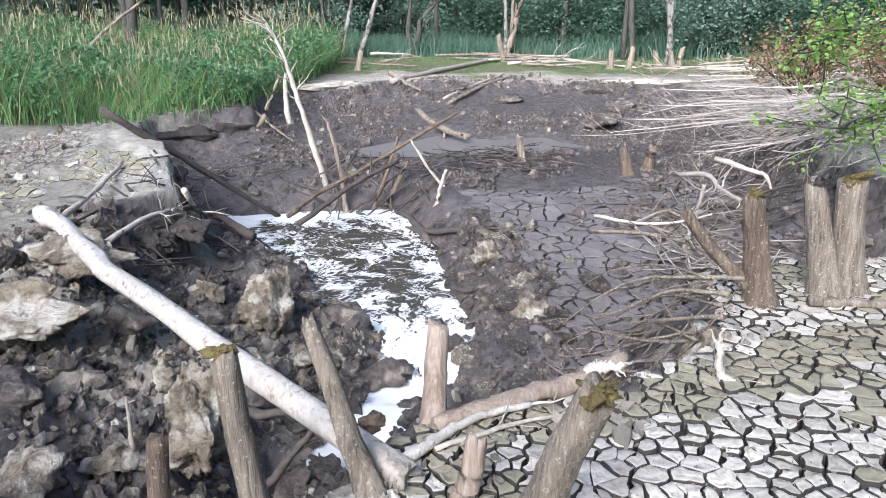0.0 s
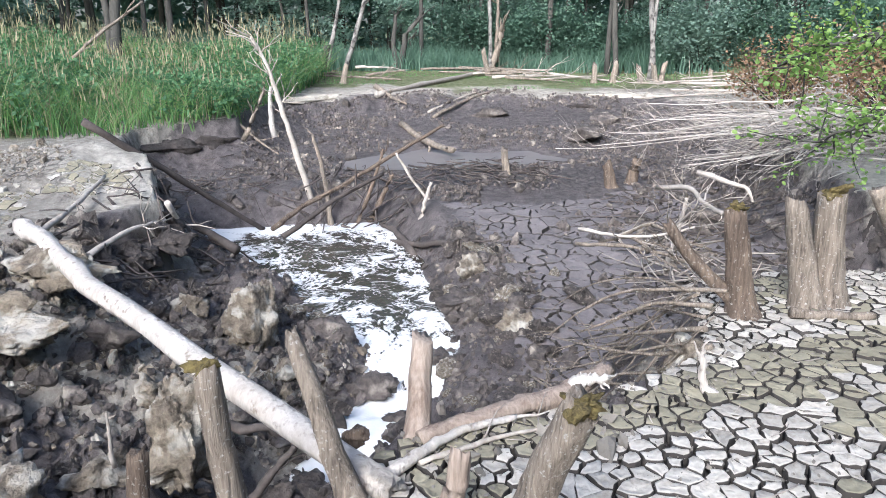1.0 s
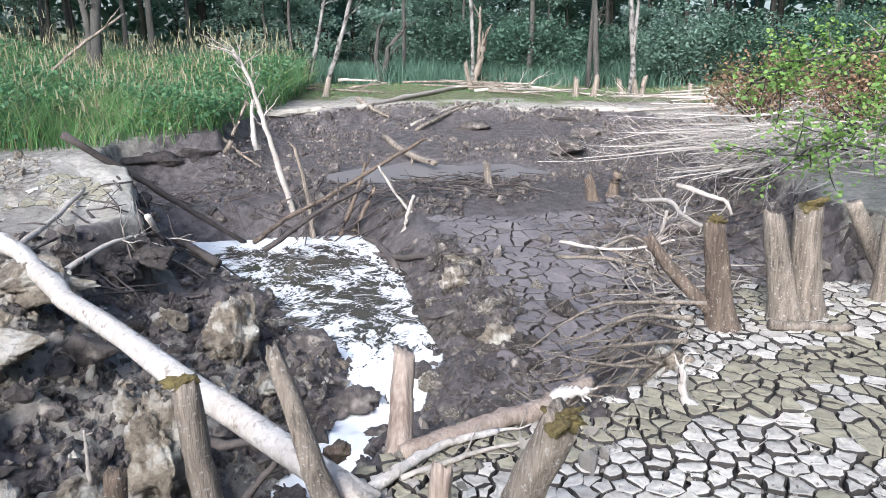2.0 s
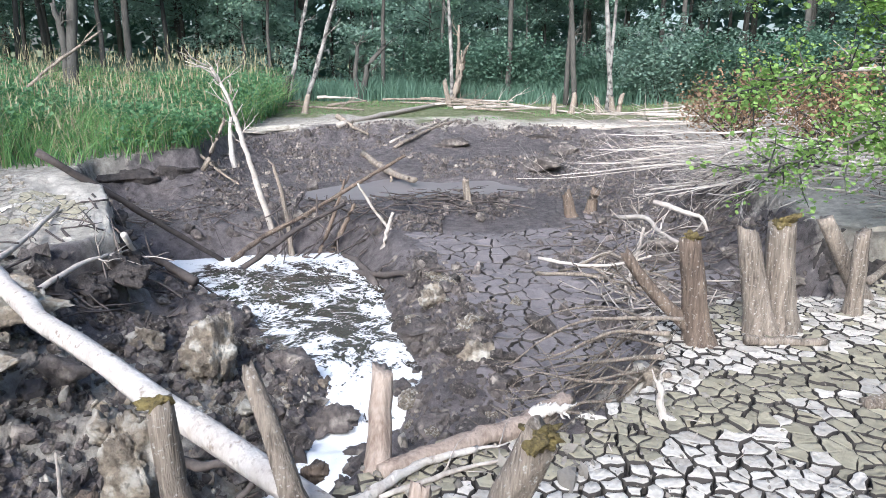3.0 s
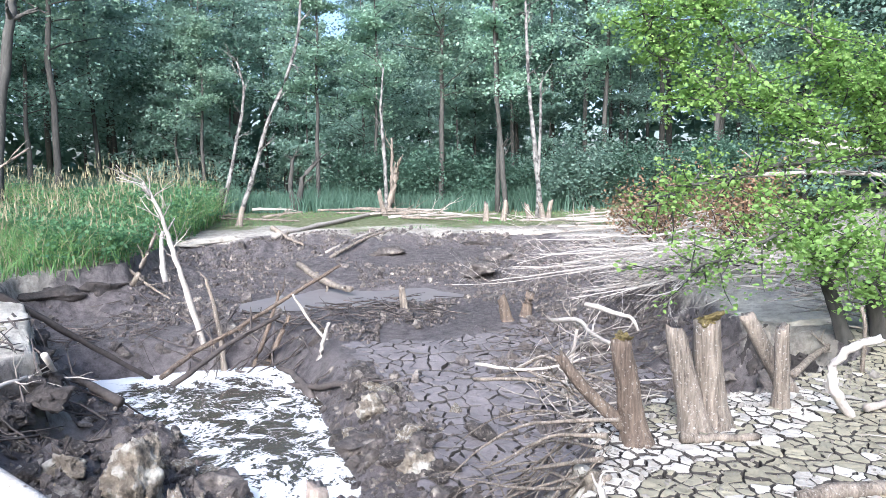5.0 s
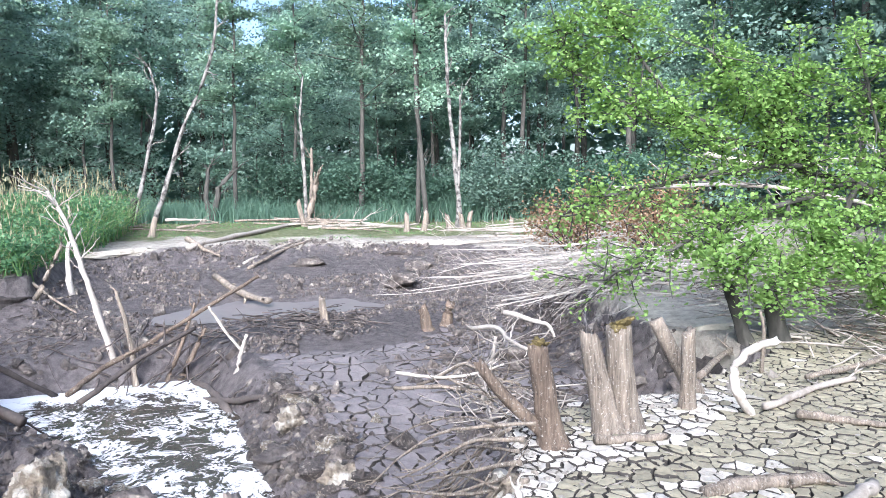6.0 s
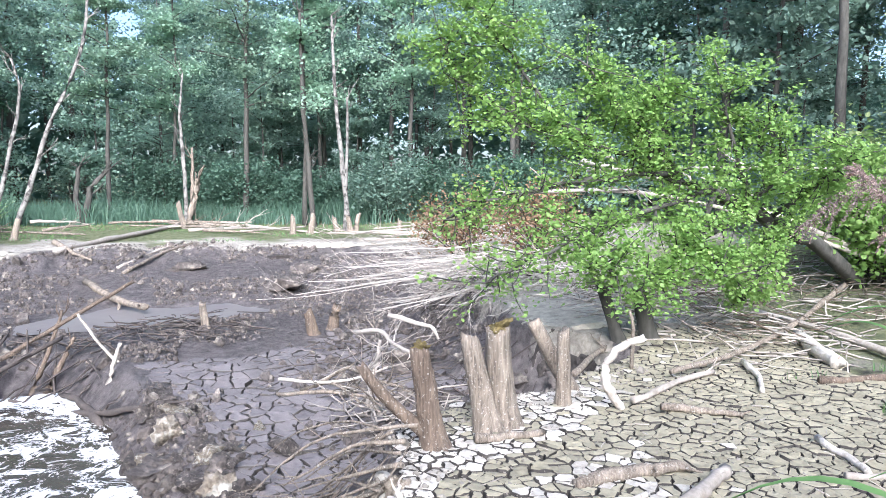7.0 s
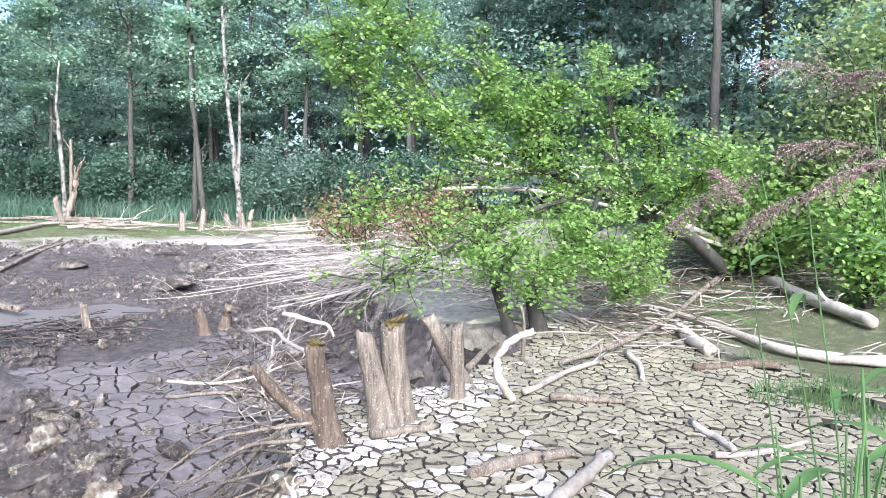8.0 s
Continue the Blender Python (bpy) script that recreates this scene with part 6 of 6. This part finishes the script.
def reed(at, top, seed, plume=None):
    rng, nr = random.Random(seed), np.random.default_rng(seed)
    at, top = Vector(at), Vector(top)
    at.z = ground_at(at.x, at.y)
    ob = thing("tall_reed", "tall green reed with a drooping purplish plume" if plume else "tall leafy green reed without a plume", "reed", at, "tall reeds by the dam")
    s, b, p = Shape(), Shape(), Shape()
    q = [v - at for v in curve_points(at, top, 9, -0.05, 0.01, rng)]
    tube(s, q, [0.006 - 0.0004 * i for i in range(9)], 6, 0, rng)
    stalk = part("stalk", s, BLADE, ob)
    for k in range(rng.randrange(4, 7)):
        i = rng.randrange(1, 8)
        w = rng.uniform(0, 6.28)
        ln = rng.uniform(0.25, 0.45)
        d = Vector((math.cos(w), math.sin(w), 0))
        side = Vector((-d.y, d.x, 0))
        rows = []
        for j in range(8):
            u = j / 7
            c = q[i] + d * ln * u + Vector((0, 0, ln * (0.7 * u - 0.75 * u * u)))
            wd = 0.02 * math.sin(math.pi * min(0.12 + 0.88 * u, 1)) + 0.0006
            rows += [c - side * wd, c + Vector((0, 0, -0.004)), c + side * wd]
        b = Shape()
        b.add([tuple(r) for r in rows], [f for j in range(7) for f in ((3 * j, 3 * j + 1, 3 * j + 4, 3 * j + 3), (3 * j + 1, 3 * j + 2, 3 * j + 5, 3 * j + 4))])
        part("blade", b, BLADE, stalk)
    if plume:
        tip = Vector(plume) - top
        length = tip.length
        pts = []
        for k in range(34):
            u = k / 33
            c = q[-1] + tip * u + Vector((0, 0, 0.35 * length * u * (1 - u)))
            ln = length * (0.1 + 0.42 * math.sin(math.pi * min(0.15 + 0.8 * u, 1))) * rng.uniform(0.6, 1.1)
            d = (tip.normalized() * 0.75 + Vector((rng.gauss(0, 0.3), rng.gauss(0, 0.3), rng.gauss(-0.35, 0.22)))).normalized()
            for j in range(70):
                v = rng.random()
                pts.append(c + d * ln * v + Vector((0, 0, -0.25 * ln * v * v)) + Vector((rng.gauss(0, 1), rng.gauss(0, 1), rng.gauss(0, 1))) * 0.0045 * (1.2 - v))
        leaves(p, np.array([tuple(v) for v in pts]), 0.0085, nr, 0.9)
        part("plume", p, PLUME, ob, "feathery purplish plume")
    return ob


def build_tall_reeds():
    rng = random.Random(23)
    heads = [((2.8, 1.64, 2.35), (2.58, 1.89, 2.14)), ((2.81, 1.44, 2.27), (2.66, 1.63, 2.1)), ((3.25, 1.45, 2.71), (3.03, 1.8, 2.85)),
             ((3.09, 1.32, 2.45), (2.92, 1.62, 2.46)), ((2.92, 1.8, 2.22), (2.83, 1.9, 2.36)), ((2.86, 1.14, 2.4), (2.73, 1.36, 2.28)), ((3.3, 1.3, 2.74), (3.12, 1.5, 2.76))]
    for k, (top, tip) in enumerate(heads):
        reed((top[0] + rng.uniform(0.05, 0.25), top[1] - rng.uniform(0.25, 0.5), 0), top, 700 + k, tip)
    for k in range(62):
        az = 57 + 17 * rng.random() ** 0.6
        a = radians(az)
        d = rng.uniform(1.7, 2.9)
        x, y = d * math.sin(a), d * math.cos(a)
        h = rng.uniform(0.6, 1.45) * (0.75 + 0.25 * min((az - 50) / 14, 1))
        reed((x, y, 0), (x + rng.gauss(0, 0.12), y + rng.gauss(0, 0.12), ground_at(x, y) + h), 720 + k)
    for k in range(26):
        a = radians(rng.uniform(67, 76))
        d = rng.uniform(1.4, 2.0)
        x, y = d * math.sin(a), d * math.cos(a)
        reed((x, y, 0), (x + rng.gauss(0, 0.08), y + rng.gauss(0, 0.08), rng.uniform(1.45, 1.95)), 800 + k)


build_tall_reeds()


def build_low_green():
    nr = np.random.default_rng(8)
    s = Shape()
    n = 9000
    x, y = nr.uniform(3.5, 9, n), nr.uniform(0.8, 6, n)
    k = (vnoise(x * 1.3, y * 1.3, 4) + 0.18 * (x - 0.9 * y - 2.6) > 0.12) & (np.hypot(x, y) > 2.5)
    x, y = x[k], y[k]
    blades(s, np.stack([x, y, land(x, y)], 1), 0.16, 0.012, nr, 0.6)
    tagged(part("low_grass", s, BLADE, None), "low bright grass sprouting on damp mud", "grass", kind="stuff")
    s = Shape()
    n = 16000
    a, d = np.radians(nr.uniform(-12, 40, n)), nr.uniform(24.5, 36, n)
    x, y = d * np.sin(a), d * np.cos(a)
    k = (outline(x, y, RIM)[0] < -0.6) & (vnoise(x * 0.5, y * 0.8, 5) + 0.05 * (y - 27) > 0.0)
    x, y = x[k], y[k]
    blades(s, np.stack([x, y, land(x, y)], 1), 0.06, 0.03, nr, 0.8)
    tagged(part("low_grass", s, BLADE, None), "thin green growth on the far pond bed", "grass", kind="stuff")


build_low_green()



# ---- far woods that close the horizon ----
def build_far_woods():
    nr = np.random.default_rng(21)
    s = Shape()
    n = 36000
    a = np.radians(nr.uniform(-75, 110, n))
    d = nr.uniform(58, 74, n)
    x, y = d * np.sin(a), d * np.cos(a)
    # dark leaf colour gives the wood's depth its shade
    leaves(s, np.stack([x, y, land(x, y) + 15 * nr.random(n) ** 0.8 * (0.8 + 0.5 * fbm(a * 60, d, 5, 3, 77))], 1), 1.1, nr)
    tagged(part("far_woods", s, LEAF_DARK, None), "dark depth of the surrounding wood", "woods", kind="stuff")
    # added leaf belt behind the viewpoint, never in view; it screens low light
    s = Shape()
    n = 9000
    a = np.radians(nr.uniform(112, 283, n))
    d = nr.uniform(16, 26, n)
    x, y = d * np.sin(a), d * np.cos(a)
    leaves(s, np.stack([x, y, land(x, y) + 9 * nr.random(n)], 1), 1.2, nr)
    tagged(part("far_woods", s, LEAF_DARK, None), "unseen belt of leaves added behind the pond's dam", "woods", kind="stuff")


build_far_woods()


# ---- cracked mud plates ----
def cells(box, size, seed, keep):
    """Irregular mud polygons: cells round jittered seeds, each clipped against its neighbours."""
    rng = random.Random(seed)
    nx, ny = int((box[1] - box[0]) / size) + 1, int((box[3] - box[2]) / size) + 1
    seeds = {}
    for i in range(nx):
        for j in range(ny):
            seeds[i, j] = (box[0] + (i + rng.uniform(-0.05, 1.05)) * size, box[2] + (j + rng.uniform(-0.05, 1.05)) * size)
    for k in list(seeds):
        if rng.random() < 0.24:
            del seeds[k]
    keys = list(seeds)
    pts = np.array([seeds[k] for k in keys])
    ok = keep(pts[:, 0], pts[:, 1])
    out = []
    for (i, j), good in zip(keys, ok):
        if not good:
            continue
        cx, cy = seeds[i, j]
        poly = [(cx - size * 1.7, cy - size * 1.7), (cx + size * 1.7, cy - size * 1.7), (cx + size * 1.7, cy + size * 1.7), (cx - size * 1.7, cy + size * 1.7)]
        for di in range(-2, 3):
            for dj in range(-2, 3):
                q = seeds.get((i + di, j + dj))
                if q is None or (di == 0 and dj == 0):
                    continue
                mx, my, dx, dy = (cx + q[0]) / 2, (cy + q[1]) / 2, q[0] - cx, q[1] - cy
                side = [(p[0] - mx) * dx + (p[1] - my) * dy for p in poly]
                new_poly = []
                for k in range(len(poly)):
                    a, b, sa, sb = poly[k], poly[(k + 1) % len(poly)], side[k], side[(k + 1) % len(poly)]
                    if sa <= 0:
                        new_poly.append(a)
                    if sa * sb < 0:
                        u = sa / (sa - sb)
                        new_poly.append((a[0] + (b[0] - a[0]) * u, a[1] + (b[1] - a[1]) * u))
                poly = new_poly
                if len(poly) < 3:
                    break
            if len(poly) < 3:
                break
        if len(poly) >= 3:
            out.append(((cx, cy), poly))
    return out


def plate_mesh(poly, gap, thick, curl, rng):
    """Rings of one plate: foot, side, rim and inner top."""
    n0 = len(poly)
    fine = []
    for k in range(n0):
        a, b = poly[k], poly[(k + 1) % n0]
        ln = math.hypot(b[0] - a[0], b[1] - a[1])
        fine.append(a)
        for t in ((0.33, 0.67) if ln > 0.1 else (0.5,) if ln > 0.04 else ()):
            t += rng.uniform(-0.1, 0.1)
            off = rng.gauss(0, 0.055) * ln
            fine.append((a[0] + (b[0] - a[0]) * t - (b[1] - a[1]) / ln * off, a[1] + (b[1] - a[1]) * t + (b[0] - a[0]) / ln * off))
    cx = sum(p[0] for p in fine) / len(fine)
    cy = sum(p[1] for p in fine) / len(fine)
    rings = []
    for back, dz in ((gap * 0.9, -thick), (gap, curl - 0.008), (gap + 0.006, curl), (gap + 0.03, curl * 0.25)):
        ring = []
        for x, y in fine:
            d = math.hypot(x - cx, y - cy) + 1e-6
            k = max(1 - back / d, 0.25)
            ring.append((cx + (x - cx) * k, cy + (y - cy) * k, dz))
        rings.append(ring)
    return fine, rings


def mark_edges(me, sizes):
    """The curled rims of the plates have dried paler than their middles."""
    # negative values darken feet and sides: damp mud and crack shade in the colour
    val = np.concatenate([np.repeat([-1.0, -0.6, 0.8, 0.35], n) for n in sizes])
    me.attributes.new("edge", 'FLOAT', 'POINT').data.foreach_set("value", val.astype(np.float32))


def build_plates():
    gr = bpy.data.objects["ground"]
    rng = random.Random(17)

    def crust(x, y):
        s, _ = outline(x, y, RIM)
        return (s < 0.12) & (np.hypot(x, y) > 2.2) & ((x < 5 + 0.55 * y) | (vnoise(x * 2, y * 2, 3) > 0.1)) & ((x > -0.1) | (y > 2.7))

    def bank(x, y):
        s, _ = outline(x, y, RIM)
        return (s < -0.3) & (y < 11.3) & (vnoise(x * 0.9, y * 0.9, 12) > 0.02)

    def damp(x, y):
        s, w = outline(x, y, RIM)
        sw, _ = outline(x, y, POOL)
        return (s > 0.7) & (sw < -0.9) & (x > 0.8 - 0.06 * (y - 6)) & (y < 13.6 + 2.5 * vnoise(x * 0.7, y * 0.7, 19)) & (outline(x, y, PUDDLE)[0] < -0.2)

    def is_pale(x, y):
        x, y = np.array([x]), np.array([y])
        k = 3.0 + 0.45 * (y - 3) - x + 2.4 * fbm(x, y, 1.4, 3, 6) + rng.gauss(0, 0.6)
        wet_band = abs(y[0] - 4.12 - 0.42 * (x[0] - 1.3)) < 0.3 + 0.25 * vnoise(x * 2, y * 2, 15)[0] and x[0] > 0.9
        return k[0] > 0 and not wet_band and fbm(x, y, 1.0, 3, 9)[0] + rng.gauss(0, 0.08) < 0.3

    jobs = [(cells((-0.6, 8.8, 2.1, 8.3), 0.105, 1, crust), 0.0098, 0.06, 0.012, "dry"),
            (cells((-0.2, 7.0, 5.2, 16.4), 0.23, 2, damp), 0.0135, 0.055, 0.006, "damp"),
            (cells((-8.5, -3.2, 7.2, 14.6), 0.13, 3, bank), 0.009, 0.05, 0.006, "bank")]
    single = 0
    sizes = {"pale": [], "dull": [], "damp": []}
    stuff = {"pale": Shape(), "dull": Shape(), "damp": Shape()}
    for cells_, gap, thick, curl, sort in jobs:
        flat = []
        for centre, poly in cells_:
            g = gap * math.exp(rng.gauss(0.05, 0.45))
            g = g * (1 - 0.4 * float(smooth(2.6, 4.2, centre[0]))) if sort == "dry" else g
            flat.append((centre, *plate_mesh(poly, g, thick, curl * rng.uniform(0.2, 1.6), rng)))
        xs = np.array([p[:2] for _, _, rings in flat for r in rings for p in r])
        zs = land(xs[:, 0], xs[:, 1])
        i = 0
        for centre, fine, rings in flat:
            n = len(fine)
            key = ("pale" if is_pale(*centre) else "dull") if sort == "dry" else (("pale" if rng.random() < 0.25 else "dull") if sort == "bank" else sort)
            tilt = (rng.gauss(0, 0.025), rng.gauss(0, 0.025), rng.uniform(-0.006, 0.008))
            v = []
            for r in rings:
                for x, y, dz in r:
                    v.append((x, y, zs[i] + dz + (tilt[0] * (x - centre[0]) + tilt[1] * (y - centre[1]) + tilt[2] if dz > -0.03 else 0)))
                    i += 1
            f = [(a * n + k, a * n + (k + 1) % n, (a + 1) * n + (k + 1) % n, (a + 1) * n + k) for a in range(3) for k in range(n)]
            f.append(tuple(3 * n + k for k in range(n)))
            x, y = centre
            if max(p[2] for p in v[n:]) - min(p[2] for p in v[n:]) > 0.1:
                continue
            if sort == "dry" and single < 300 and 0.6 < x < 4.6 and y < 5.2:
                s = Shape()
                s.add(np.array(v) - np.array([x, y, 0]), f)
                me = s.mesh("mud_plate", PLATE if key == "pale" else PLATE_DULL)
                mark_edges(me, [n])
                ob = new("mud_plate", me)
                ob.parent = gr
                ob.location = (x, y, 0)
                single += 1
            else:
                stuff[key].add(v, f)
                sizes[key].append(n)
    for k, mat, lab in (("pale", PLATE, "pale dried mud plates"), ("dull", PLATE_DULL, "olive dried mud plates"), ("damp", PLATE_WET, "dark damp mud plates")):
        if stuff[k].count:
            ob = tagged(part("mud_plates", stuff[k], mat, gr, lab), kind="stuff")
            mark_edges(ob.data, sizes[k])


build_plates()
